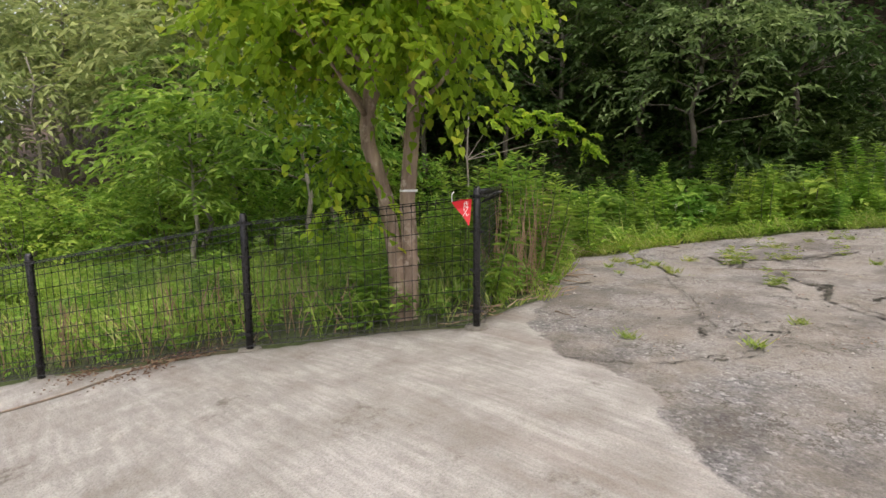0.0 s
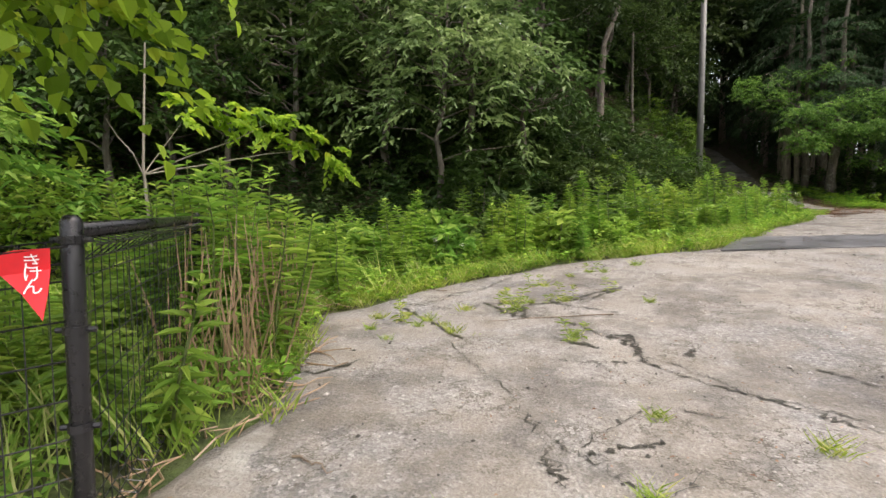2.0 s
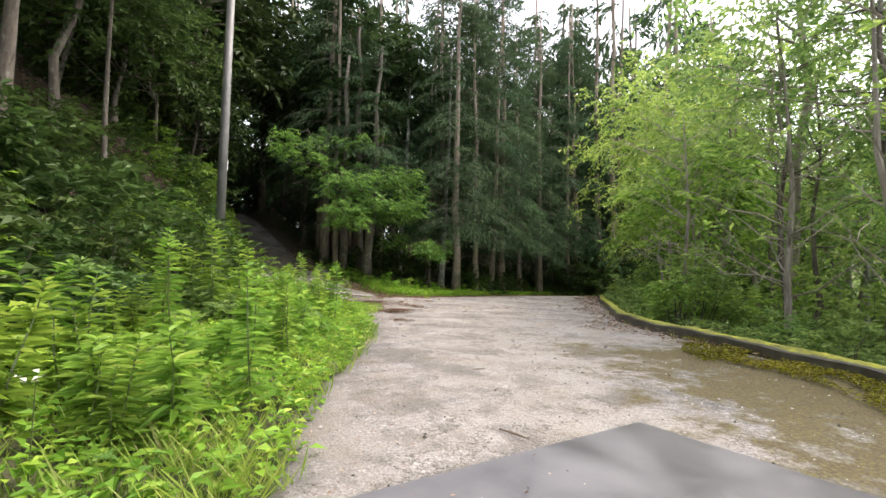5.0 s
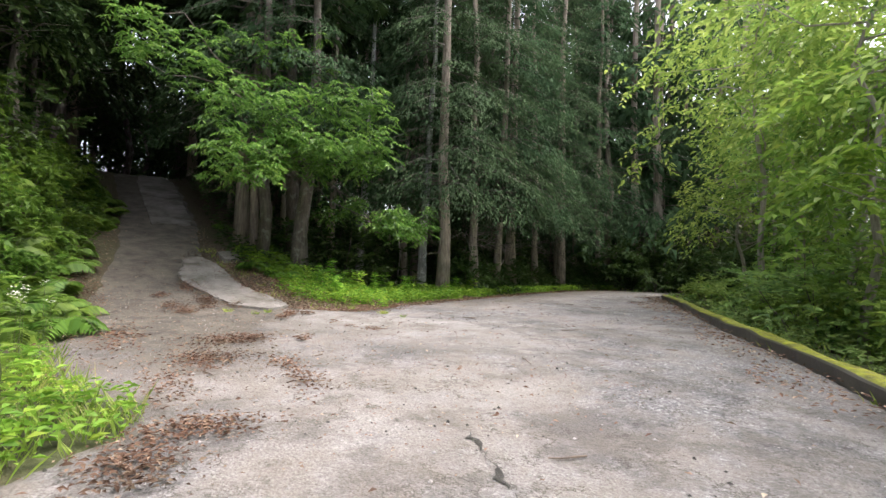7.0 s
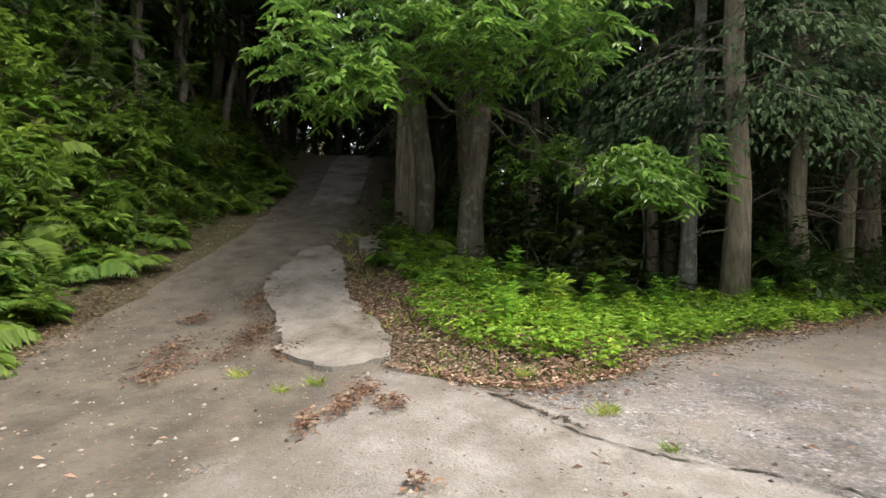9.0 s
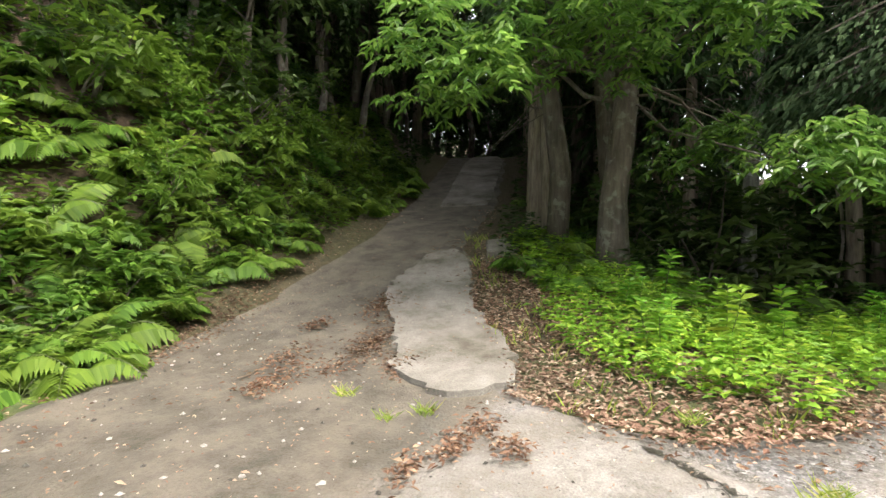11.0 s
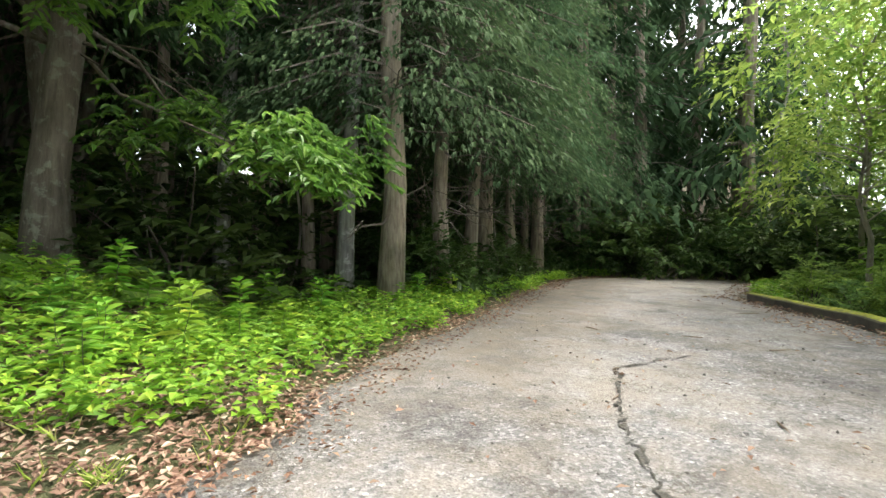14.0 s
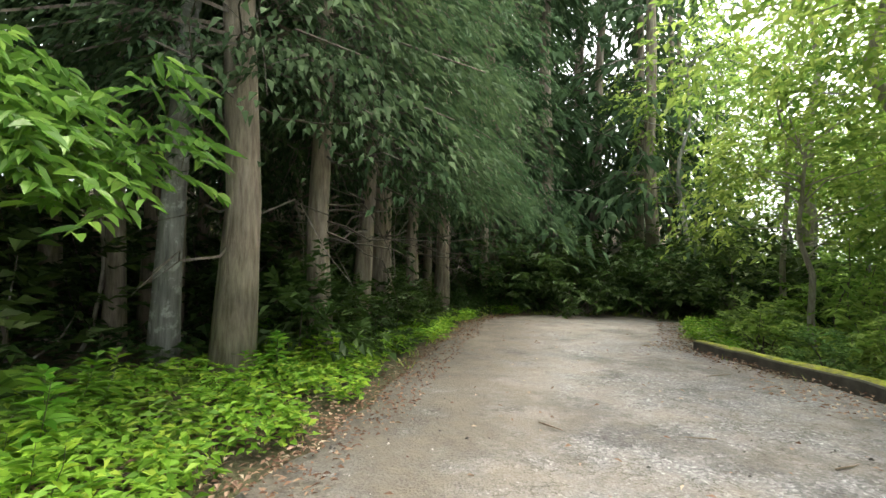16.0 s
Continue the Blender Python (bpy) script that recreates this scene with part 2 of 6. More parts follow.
    damp = mix(n, l, ramp(n, l, mid.outputs[0], [(0.35, (0, 0, 0)), (0.6, (1, 1, 1))]), (0.046, 0.042, 0.028), (0.13, 0.112, 0.085))
    c = mix(n, l, maths(n, l, "MULTIPLY", zone("earth", 1.8, 0.8), 0.9), c, damp)
    moss = ramp(n, l, fine.outputs[0], [(0.3, (0.03, 0.024, 0.012)), (0.5, (0.085, 0.066, 0.024)), (0.72, (0.17, 0.16, 0.03))])
    c = mix(n, l, maths(n, l, "MULTIPLY", zone("moss", 3.4, 0.4), 0.95), c, moss)
    l.new(c, p.inputs["Base Color"])
    p.inputs["Roughness"].default_value = 0.88
    h = maths(n, l, "ADD", maths(n, l, "MULTIPLY", grit.outputs["Distance"], 0.5), maths(n, l, "ADD", fine.outputs[0], maths(n, l, "MULTIPLY", mid.outputs[0], 2.0)))
    bumped(n, l, h, p, 0.8, 0.016)
    return m


def soil_material():
    m, n, l, p = shader("forest_soil")
    tc = n.new("ShaderNodeTexCoord")
    a = noise_tex(n, l, 14, 6, 0.7, tc.outputs["Object"])
    b = noise_tex(n, l, 0.8, 5, 0.6, tc.outputs["Object"])
    c = ramp(n, l, a.outputs[0], [(0.3, (0.035, 0.024, 0.016)), (0.55, (0.085, 0.058, 0.038)), (0.75, (0.16, 0.115, 0.075))])
    g = ramp(n, l, a.outputs[0], [(0.3, (0.03, 0.045, 0.012)), (0.7, (0.09, 0.13, 0.03))])
    at = n.new("ShaderNodeAttribute")
    at.attribute_name = "green"
    f = maths(n, l, "MULTIPLY", at.outputs["Fac"], ramp(n, l, b.outputs[0], [(0.35, (0.3, 0.3, 0.3)), (0.6, (1, 1, 1))]))
    l.new(mix(n, l, f, c, g), p.inputs["Base Color"])
    p.inputs["Roughness"].default_value = 0.95
    bumped(n, l, a.outputs[0], p, 0.9, 0.05)
    return m


def slab_material():
    m, n, l, p = shader("cast_concrete")
    tc = n.new("ShaderNodeTexCoord")
    big, fine = noise_tex(n, l, 1.6, 6, 0.7, tc.outputs["Object"]), noise_tex(n, l, 110, 4, 0.8, tc.outputs["Object"])
    c = ramp(n, l, big.outputs[0], [(0.38, (0.10, 0.09, 0.066)), (0.5, (0.2, 0.187, 0.163)), (0.66, (0.295, 0.28, 0.252))])
    c = mix(n, l, 1.0, c, ramp(n, l, fine.outputs[0], [(0.3, (0.6, 0.6, 0.6)), (0.5, (1, 1, 1)), (0.7, (1.3, 1.3, 1.28))]), "MULTIPLY")
    l.new(c, p.inputs["Base Color"])
    p.inputs["Roughness"].default_value = 0.88
    bumped(n, l, maths(n, l, "ADD", fine.outputs[0], maths(n, l, "MULTIPLY", big.outputs[0], 3)), p, 0.7, 0.015)
    return m


PAVING, SOIL = road_material(), soil_material()
SLAB = slab_material()
KERB = plain_material("dark_damp_concrete", (0.075, 0.07, 0.055), 0.45, 0, 0.5, 7, 0.6)
MOSS = plain_material("moss", (0.24, 0.25, 0.025), 0.5, 0, 0.7, 14, 1.0)
STEEL = plain_material("worn_steel_plate", (0.11, 0.11, 0.115), 0.42, 0.35, 0.35, 3, 0.2)
BLACK = plain_material("black_painted_steel", (0.012, 0.012, 0.014), 0.3, 0, 0.3, 30, 0.05)
RED = plain_material("red_vinyl", (0.62, 0.012, 0.02), 0.4, 0, 0.12, 9, 0.1)
WHITE = plain_material("white_print", (0.8, 0.8, 0.8), 0.5, 0, 0.05, 9, 0.0)
POLE = plain_material("weathered_pole", (0.115, 0.115, 0.108), 0.45, 0, 0.25, 5, 0.2)
GALV = plain_material("fence_band", (0.2, 0.2, 0.21), 0.3, 0.6, 0.2, 20, 0.1)
CRACK = plain_material("crack_fill", (0.035, 0.032, 0.024), 0.5, 0, 0.5, 30, 0.8)
STICK = plain_material("dead_wood", (0.16, 0.12, 0.085), 0.45, 0, 0.4, 20, 0.5)
STALK = plain_material("dry_stalk", (0.25, 0.17, 0.10), 0.45, 0, 0.35, 15, 0.3)
STONE = plain_material("loose_stone", (0.33, 0.31, 0.285), 0.45, 0, 0.3, 20, 0.4)
FLOWER = plain_material("white_flower", (0.75, 0.74, 0.66), 0.5, 0, 0.1, 20, 0.0)
STEM = plain_material("green_stem", (0.10, 0.13, 0.04), 0.4, 0, 0.3, 20, 0.1)
BARK_PALE = bark_material("flaking_pale_bark", (0.18, 0.125, 0.095), (0.45, 0.345, 0.275), 0.7, (0.52, 0.43, 0.36))
BARK_CEDAR = bark_material("stringy_cypress_bark", (0.14, 0.11, 0.085), (0.40, 0.345, 0.285), 1.0)
BARK_GREY = bark_material("grey_lichen_bark", (0.15, 0.15, 0.14), (0.38, 0.38, 0.36), 0.8, (0.5, 0.51, 0.49))
BARK_DARK = bark_material("dark_bark", (0.065, 0.054, 0.044), (0.18, 0.155, 0.13), 0.8, (0.2, 0.2, 0.17))
BARK_TWIG = bark_material("pale_twig_bark", (0.20, 0.18, 0.15), (0.38, 0.35, 0.31), 1.5)
LEAF_HILL = leaf_material("hill_leaf", (0.032, 0.06, 0.016), (0.075, 0.13, 0.036), 0.38, 0.5, (0.10, 0.16, 0.05))
# darker copy of the hill leaf: deep-woods shade is put into the colour
LEAF_FOREST_SHADED = leaf_material("shaded_forest_leaf", (0.022, 0.04, 0.014), (0.052, 0.085, 0.028), 0.36, 0.55, (0.065, 0.10, 0.036))
LEAF_CYPRESS = leaf_material("cypress_leaf", (0.05, 0.088, 0.045), (0.095, 0.155, 0.082), 0.35, 0.75)
LEAF_MAPLE = leaf_material("maple_leaf", (0.17, 0.32, 0.03), (0.36, 0.56, 0.06), 0.65, 0.5, (0.5, 0.6, 0.07))
LEAF_CHESTNUT = leaf_material("chestnut_leaf", (0.085, 0.18, 0.038), (0.19, 0.34, 0.07), 0.48, 0.34, (0.3, 0.45, 0.11))
LEAF_LIGHT = leaf_material("light_leaf", (0.15, 0.26, 0.055), (0.33, 0.47, 0.12), 0.6, 0.42, (0.45, 0.57, 0.17))
LEAF_PALE = leaf_material("pale_bamboo_leaf", (0.22, 0.29, 0.11), (0.45, 0.52, 0.24), 0.45, 0.5)
LEAF_BUSH = leaf_material("bush_leaf", (0.12, 0.21, 0.065), (0.29, 0.42, 0.14), 0.5, 0.45)
LEAF_WEED = leaf_material("weed_leaf", (0.14, 0.26, 0.04), (0.31, 0.48, 0.08), 0.5, 0.5, (0.42, 0.54, 0.12))
LEAF_COVER = leaf_material("ground_cover_leaf", (0.12, 0.27, 0.03), (0.27, 0.48, 0.06), 0.45, 0.5, (0.40, 0.54, 0.08))
LEAF_SUMAC = leaf_material("compound_leaf", (0.10, 0.21, 0.035), (0.25, 0.42, 0.075), 0.55, 0.45, (0.36, 0.5, 0.11))
LEAF_OVER = leaf_material("grey_green_leaf", (0.10, 0.17, 0.06), (0.22, 0.32, 0.13), 0.45, 0.4, (0.3, 0.4, 0.2))
LEAF_FERN = leaf_material("fern_leaf", (0.07, 0.145, 0.022), (0.165, 0.28, 0.045), 0.45, 0.5)
LEAF_GRASS = leaf_material("grass_leaf", (0.18, 0.28, 0.04), (0.38, 0.49, 0.1), 0.4, 0.5, (0.55, 0.5, 0.25))
LEAF_MOSS = leaf_material("moss_leaf", (0.075, 0.062, 0.014), (0.21, 0.2, 0.024), 0.1, 0.8, (0.34, 0.36, 0.03))
LEAF_HEAP = leaf_material("damp_fallen_leaf", (0.09, 0.048, 0.038), (0.23, 0.135, 0.108), 0.1, 0.6, (0.36, 0.25, 0.2))
LEAF_DEAD = leaf_material("fallen_leaf", (0.15, 0.088, 0.07), (0.35, 0.245, 0.2), 0.1, 0.7, (0.55, 0.46, 0.39))


# ---- mesh helpers ----
rng = np.random.default_rng(7)


def mesh(name, verts, faces, material, smooth=False):
    me = bpy.data.meshes.new(name)
    me.from_pydata(np.asarray(verts, float).tolist(), [], faces if isinstance(faces, list) else faces.tolist())
    me.materials.append(material)
    if smooth:
        me.shade_smooth()
    return me


def thing(name, label, category, group="", kind="", at=(0, 0, 0)):
    ob = new(name)
    ob.empty_display_size = 0.1
    ob.location = at
    return tagged(ob, label, category, group, kind)


def part(name, me, parent, label="", kind=""):
    ob = new(name, me)
    ob.parent = parent
    return tagged(ob, label, kind=kind)


def whole(name, me, label="", category="", group="", kind="", at=(0, 0, 0)):
    ob = new(name, me)
    ob.location = at
    return tagged(ob, label, category, group, kind)


def joined(pieces):
    """Several (verts, faces) made one."""
    vs, fs, k = [], [], 0
    for v, f in pieces:
        vs.append(np.asarray(v, float))
        fs += [[i + k for i in face] for face in (f if isinstance(f, list) else f.tolist())]
        k += len(v)
    return np.concatenate(vs), fs


def tube(points, radii, sides=8, rough=0.0):
    """A tapered limb along a line of points, closed at both ends."""
    pts = np.asarray(points, float)
    t = np.gradient(pts, axis=0)
    t /= np.linalg.norm(t, axis=1)[:, None] + 1e-9
    ref = np.array([0.0, 0, 1]) if abs(t[0, 2]) < 0.8 else np.array([1.0, 0, 0])
    a = np.cross(t, ref)
    a /= np.linalg.norm(a, axis=1)[:, None] + 1e-9
    b = np.cross(t, a)
    ang = np.linspace(0, 2 * math.pi, sides, endpoint=False)
    r = np.asarray(radii, float)[:, None] * (1 + rough * rng.uniform(-1, 1, (len(pts), sides)))
    v = pts[:, None] + r[:, :, None] * (np.cos(ang)[None, :, None] * a[:, None] + np.sin(ang)[None, :, None] * b[:, None])
    f = []
    for i in range(len(pts) - 1):
        for j in range(sides):
            f.append([i * sides + j, i * sides + (j + 1) % sides, (i + 1) * sides + (j + 1) % sides, (i + 1) * sides + j])
    f.append(list(range(sides))[::-1])
    f.append([(len(pts) - 1) * sides + j for j in range(sides)])
    return v.reshape(-1, 3), f


def unit(v):
    return v / (np.linalg.norm(v, axis=-1, keepdims=True) + 1e-9)


def leaves(base, axis, up, length, width, fold=0.22, droop=0.15):
    """Folded pointed leaves, one quad each."""
    axis = unit(axis)
    side = unit(np.cross(axis, up))
    up = np.cross(side, axis)
    L, W = np.broadcast_to(length, len(base))[:, None], np.broadcast_to(width, len(base))[:, None]
    mid = base + axis * L * 0.45
    v = np.stack([base, mid + side * W / 2 + up * W * fold, base + axis * L - up * L * droop, mid - side * W / 2 + up * W * fold], 1)
    return v.reshape(-1, 3), np.arange(len(base) * 4).reshape(-1, 4)


def blade_leaves(base, axis, up, length, width, fold=0.2, droop=0.25):
    """Lance-shaped leaves of two halves folded along the midrib."""
    axis = unit(axis)
    side = unit(np.cross(axis, up))
    up = np.cross(side, axis)
    L, W = np.broadcast_to(length, len(base))[:, None], np.broadcast_to(width, len(base))[:, None]
    low, high = base + axis * L * 0.28 - up * L * droop * 0.08, base + axis * L * 0.64 - up * L * droop * 0.42
    tip = base + axis * L - up * L * droop
    v = np.stack([base, low + side * W * 0.46 + up * W * fold, high + side * W * 0.4 + up * W * fold, tip,
                  high - side * W * 0.4 + up * W * fold, low - side * W * 0.46 + up * W * fold], 1)
    k = np.arange(len(base))[:, None] * 6
    return v.reshape(-1, 3), np.concatenate([k + (0, 1, 2, 3), k + (0, 3, 4, 5)])


def sprays(tips, outward, twigs, per, reach, length, width, droop=0.35, spread=0.9, flat=0.5, blade=leaves):
    """Leafy twigs round each tip: leaves stand left and right along a drooping twig."""
    n = len(tips)
    d = unit(np.repeat(outward, twigs, 0) + rng.normal(0, spread, (n * twigs, 3)) * (1, 1, flat))
    start = np.repeat(tips, twigs, 0) + rng.normal(0, reach * 0.3, (n * twigs, 3))
    k = np.linspace(0.1, 1, per)
    R = reach * rng.uniform(0.6, 1.2, (n * twigs, 1))
    base = start[:, None] + d[:, None] * (R * k)[:, :, None]
    base[:, :, 2] -= droop * R * k ** 2
    horiz = unit(np.cross(d, (0, 0, 1.0)))
    sgn = np.where(np.arange(per) % 2, 1, -1)[None, :, None]
    ax = d[:, None] * 0.75 + horiz[:, None] * sgn * 0.8 + rng.normal(0, 0.22, base.shape)
    ax[:, :, 2] -= droop * 0.8
    up = np.array([0, 0, 1.0]) + rng.normal(0, 0.3, base.shape)
    N = n * twigs * per
    return blade(base.reshape(N, 3), ax.reshape(N, 3), up.reshape(N, 3), length * rng.uniform(0.6, 1.2, N), width * rng.uniform(0.7, 1.2, N))


def bend(a, b, k=5, sway=0.1):
    t = np.linspace(0, 1, k)[:, None]
    p = np.asarray(a) * (1 - t) + np.asarray(b) * t
    p[1:-1] += rng.normal(0, sway, (k - 2, 3)) * np.linalg.norm(np.asarray(b) - np.asarray(a)) * 0.5
    return p



# ---- lie of the land ----
LEFT_EDGE = [(-12, 15), (-6, 11.4), (-3.2, 8.6), (0.33, 4.08), (1.2, 2.95), (2.13, 1.98), (3.05, 2.04), (3.54, 2.27), (4.69, 2.8),
             (5.36, 2.36), (6.1, 1.85), (6.77, 1.15), (7.25, 0.3), (7.65, -0.6), (8.7, -1.25), (10.7, -2.3), (11.8, -2.95),
             (13.3, -3.4), (14.0, -3.95), (14.4, -4.0), (14.9, -3.7), (16.0, -3.5)]
FORK_EDGE = [(18.05, -5.76), (17.88, -6.02), (17.62, -6.42), (17.8, -6.9), (18.2, -7.38), (18.83, -8.52), (19.38, -9.85), (20.15, -11.55),
             (21.3, -14.0), (21.5, -15.4), (20.8, -16.5), (19.6, -17.0)]
KERB_LINE = [(18.05, -13.35), (17.0, -12.25), (16.2, -11.3), (15.0, -9.95), (13.5, -8.45), (12.6, -7.5), (11.7, -6.55), (10.8, -5.95),
             (9.2, -5.25), (8.0, -4.65)]
OUTER_EDGE = [(18.7, -16.5), (18.4, -14.7)]
BACK_EDGE = [(6.0, -4.4), (3.0, -5.0), (-3.0, -6.0), (-12.0, -6.0)]
TRACK_LEFT = [(16.0, -3.5), (17.2, -3.6), (19.1, -3.5), (20.3, -3.5), (21.5, -3.6), (23.2, -3.65), (27.7, -3.4), (32.0, -3.3), (38, -5)]
TRACK_RIGHT = [(38, -7.2), (32.0, -4.7), (29.5, -5.1), (24.0, -5.2), (23.3, -5.1), (21.5, -5.02), (20.8, -5.2), (19.8, -5.3), (19.2, -5.5), (18.6, -5.72), (16.0, -6.0)]
HILL_FOOT = [(60, 0.0), (34, -2.5), (26, -2.8), (21, -2.9), (18.8, -2.6), (17, -2.2), (15, -1.6), (12, -0.4), (9.8, 1.2), (8.6, 2.6), (7.6, 4.6), (6.8, 7.0),
             (5.0, 10.5), (1.0, 13.5), (-6, 16), (-20, 19), (-60, 25)]
PROFILE_U = [-60, -30, -8, -3, 0, 2, 4, 6, 8, 10, 13.7, 17, 20, 24, 30, 60]
PROFILE_Z = [-3, -2.2, -0.5, -0.15, 0, -0.01, 0.06, 0.25, 0.46, 0.62, 0.768, 0.868, 0.936, 0.982, 0.95, 0.5]


def to_line(x, y, line):
    """Signed distance to a polyline, positive on its left."""
    best, side = np.full(np.shape(x), 1e9), np.ones(np.shape(x))
    for (ax, ay), (bx, by) in zip(line, line[1:]):
        dx, dy = bx - ax, by - ay
        k = np.clip(((x - ax) * dx + (y - ay) * dy) / (dx * dx + dy * dy), 0, 1)
        d = np.hypot(x - ax - k * dx, y - ay - k * dy)
        s = np.sign(dx * (y - ay) - dy * (x - ax)) + 1e-9
        near = d < best
        best, side = np.where(near, d, best), np.where(near, np.sign(s), side)
    return best * side


def in_area(x, y, area):
    """Signed distance to the edge of a closed area, positive inside."""
    best, inside = np.full(np.shape(x), 1e9), np.zeros(np.shape(x), bool)
    for (ax, ay), (bx, by) in zip(area, area[1:] + area[:1]):
        dx, dy = bx - ax, by - ay
        k = np.clip(((x - ax) * dx + (y - ay) * dy) / (dx * dx + dy * dy + 1e-12), 0, 1)
        best = np.minimum(best, np.hypot(x - ax - k * dx, y - ay - k * dy))
        cross = (ay > y) != (by > y)
        inside ^= cross & (x < (bx - ax) * (y - ay) / (by - ay + (1e-12 if by == ay else 0)) + ax)
    return np.where(inside, best, -best)


def soft(v, k=5.0):
    return np.logaddexp(0, k * v) / k


def step(v, a, b):
    k = np.clip((v - a) / (b - a), 0, 1)
    return k * k * (3 - 2 * k)


def land(x, y):
    """Height of the paved and level ground, with the track that climbs to the woods."""
    x, y = np.asarray(x, float), np.asarray(y, float)
    u, w = x - 0.35 * y, -0.6 * x + 0.8 * y
    z = np.interp(u, PROFILE_U, PROFILE_Z) - 0.14 * np.minimum(soft(w - 0.4), 4)
    climb = 0.24 * soft(x - 18.6, 2.5) + 0.07 * soft(x - 23.5, 2) - 0.27 * soft(x - 31.5, 2)
    return z + climb * step(y, -8.2, -5.9)


ROAD_AREA = LEFT_EDGE + [(17.5, -4.5)] + FORK_EDGE + OUTER_EDGE + KERB_LINE + BACK_EDGE
VALLEY_EDGE = [(17.5, -60), (16.5, -21), (17.8, -16.5)] + OUTER_EDGE[1:] + KERB_LINE + BACK_EDGE + [(-60, -8)]
TRACK_AREA = TRACK_LEFT + TRACK_RIGHT


def terrain(x, y):
    """Height of the ground sheet: verges, bank, hillside, and the valley beyond the kerb."""
    x, y = np.asarray(x, float), np.asarray(y, float)
    z = land(x, y)
    hill = -to_line(x, y, HILL_FOOT)
    z = z + (0.9 * soft(hill - 0.1, 3) - 0.3 * soft(hill - 2.5, 3) - 0.55 * soft(hill - 16, 0.5)) * (0.45 + 0.55 * step(x, 2, 8))
    z = z + (0.9 * soft(hill + 0.25, 4) - 0.9 * soft(hill - 1.1, 3)) * step(x, 18.2, 19.6) * (1 - step(x, 27, 31))
    z = z + np.minimum(0.3 * soft(x - 26, 1), 4) * (1 - step(y, -8, -5)) + np.minimum(0.35 * soft(-20 - y, 1), 4) * step(x, 17, 24)
    valley = to_line(x, y, VALLEY_EDGE)
    z = z - np.minimum(0.45 * soft(valley - 0.7, 3), 4) + np.minimum(0.5 * soft(valley - 16, 1), 5)
    return z


# ---- ground, road ----
def lines(stops):
    out = []
    for a, b, d in stops:
        out += list(np.arange(a, b - 1e-6, d))
    return np.array(out + [stops[-1][1]])


def sheet(name, xs, ys, height, keep, material, attributes):
    X, Y = np.meshgrid(xs, ys, indexing="ij")
    Zs = height(X, Y)
    idx = np.arange(X.size).reshape(X.shape)
    f = np.stack([idx[:-1, :-1], idx[1:, :-1], idx[1:, 1:], idx[:-1, 1:]], -1).reshape(-1, 4)
    if keep is not None:
        ok = keep(X, Y).ravel()
        f = f[ok[f].any(1)]
    used = np.unique(f)
    back = np.zeros(X.size, int)
    back[used] = np.arange(len(used))
    me = mesh(name, np.stack([X.ravel(), Y.ravel(), Zs.ravel()], 1)[used], back[f], material, True)
    for key, fn in attributes.items():
        at = me.attributes.new(key, "FLOAT", "POINT")
        at.data.foreach_set("value", fn(X, Y).ravel()[used].astype(np.float32))
    return me


def rough(x, y, k=1.0):
    return (np.sin(x * 2.1 * k + 1.3 * np.sin(y * 1.7 * k)) + np.sin(y * 2.9 * k + 1.1 * np.sin(x * 2.3 * k + 1)) + 0.6 * np.sin(x * 7.3 * k + y * 5.1 * k)) / 2.6


def paved(x, y):
    return np.maximum(in_area(x, y, ROAD_AREA), in_area(x, y, TRACK_AREA)) + 0.05 * rough(x, y, 2.3) + 0.025 * rough(y, x, 6.0)


APRON = LEFT_EDGE[:7] + [(3.4, 2.22), (2.9, 1.95), (2.39, 1.72), (2.26, 1.53), (2.03, 1.25), (2.04, 1.07), (1.93, 0.78), (1.73, 0.68), (1.48, 0.38),
                         (1.1, -0.3), (0.5, -1.5), (-2.0, -5.0), (-12.0, -6.0)]


# the newer concrete of the main road, poured against the damp track
POUR = [(17.9, -5.8), (17.75, -5.74), (17.59, -5.66), (17.43, -5.58), (17.25, -5.44), (16.9, -5.2), (16.4, -5.0), (15.6, -4.9), (14.2, -4.9), (13.6, -5.4), (14.2, -7.0), (16.4, -7.2), (17.1, -6.6), (17.45, -6.36), (17.57, -6.24), (17.75, -6.09), (17.85, -5.98)]


def road_height(x, y):
    d = paved(x, y)
    return land(x, y) + 0.014 * step(in_area(x, y, POUR), -0.04, 0.05) * step(x, 16.9, 17.4) + 0.022 * step(d, -0.02, 0.06) - 0.09 * step(-d, 0.0, 0.25) + 0.008 * rough(x, y, 1.2)


def ground_height(x, y):
    d = paved(x, y)
    out = step(-d, 0.05, 1.2)
    wild = 0.05 * rough(x, y, 1.5) + 0.03 * rough(y, x, 4.0)
    return terrain(x, y) + out * (0.05 + wild) - 0.02 * step(d, 0, 0.2)


gx = lines([(-260, -60, 25), (-60, -12, 3), (-12, -1, 0.6), (-1, 22, 0.16), (22, 34, 0.4), (34, 70, 3), (70, 270, 25)])
gy = lines([(-260, -60, 25), (-60, -22, 3), (-22, -14.5, 0.5), (-14.5, 4.5, 0.16), (4.5, 16, 0.5), (16, 60, 3), (60, 260, 25)])
ground = whole("ground", sheet("ground", gx, gy, ground_height, None, SOIL,
                               {"green": lambda x, y: np.clip(1.0 - 0.5 * np.maximum(-to_line(x, y, HILL_FOOT), 0) - 0.6 * step(x, 17.5, 19.5), 0, 1)}),
               "brown forest soil with thin green growth", "ground", kind="structure")
rx = lines([(-12, -1, 0.5), (-1, 22.4, 0.09), (22.4, 38, 0.25)])
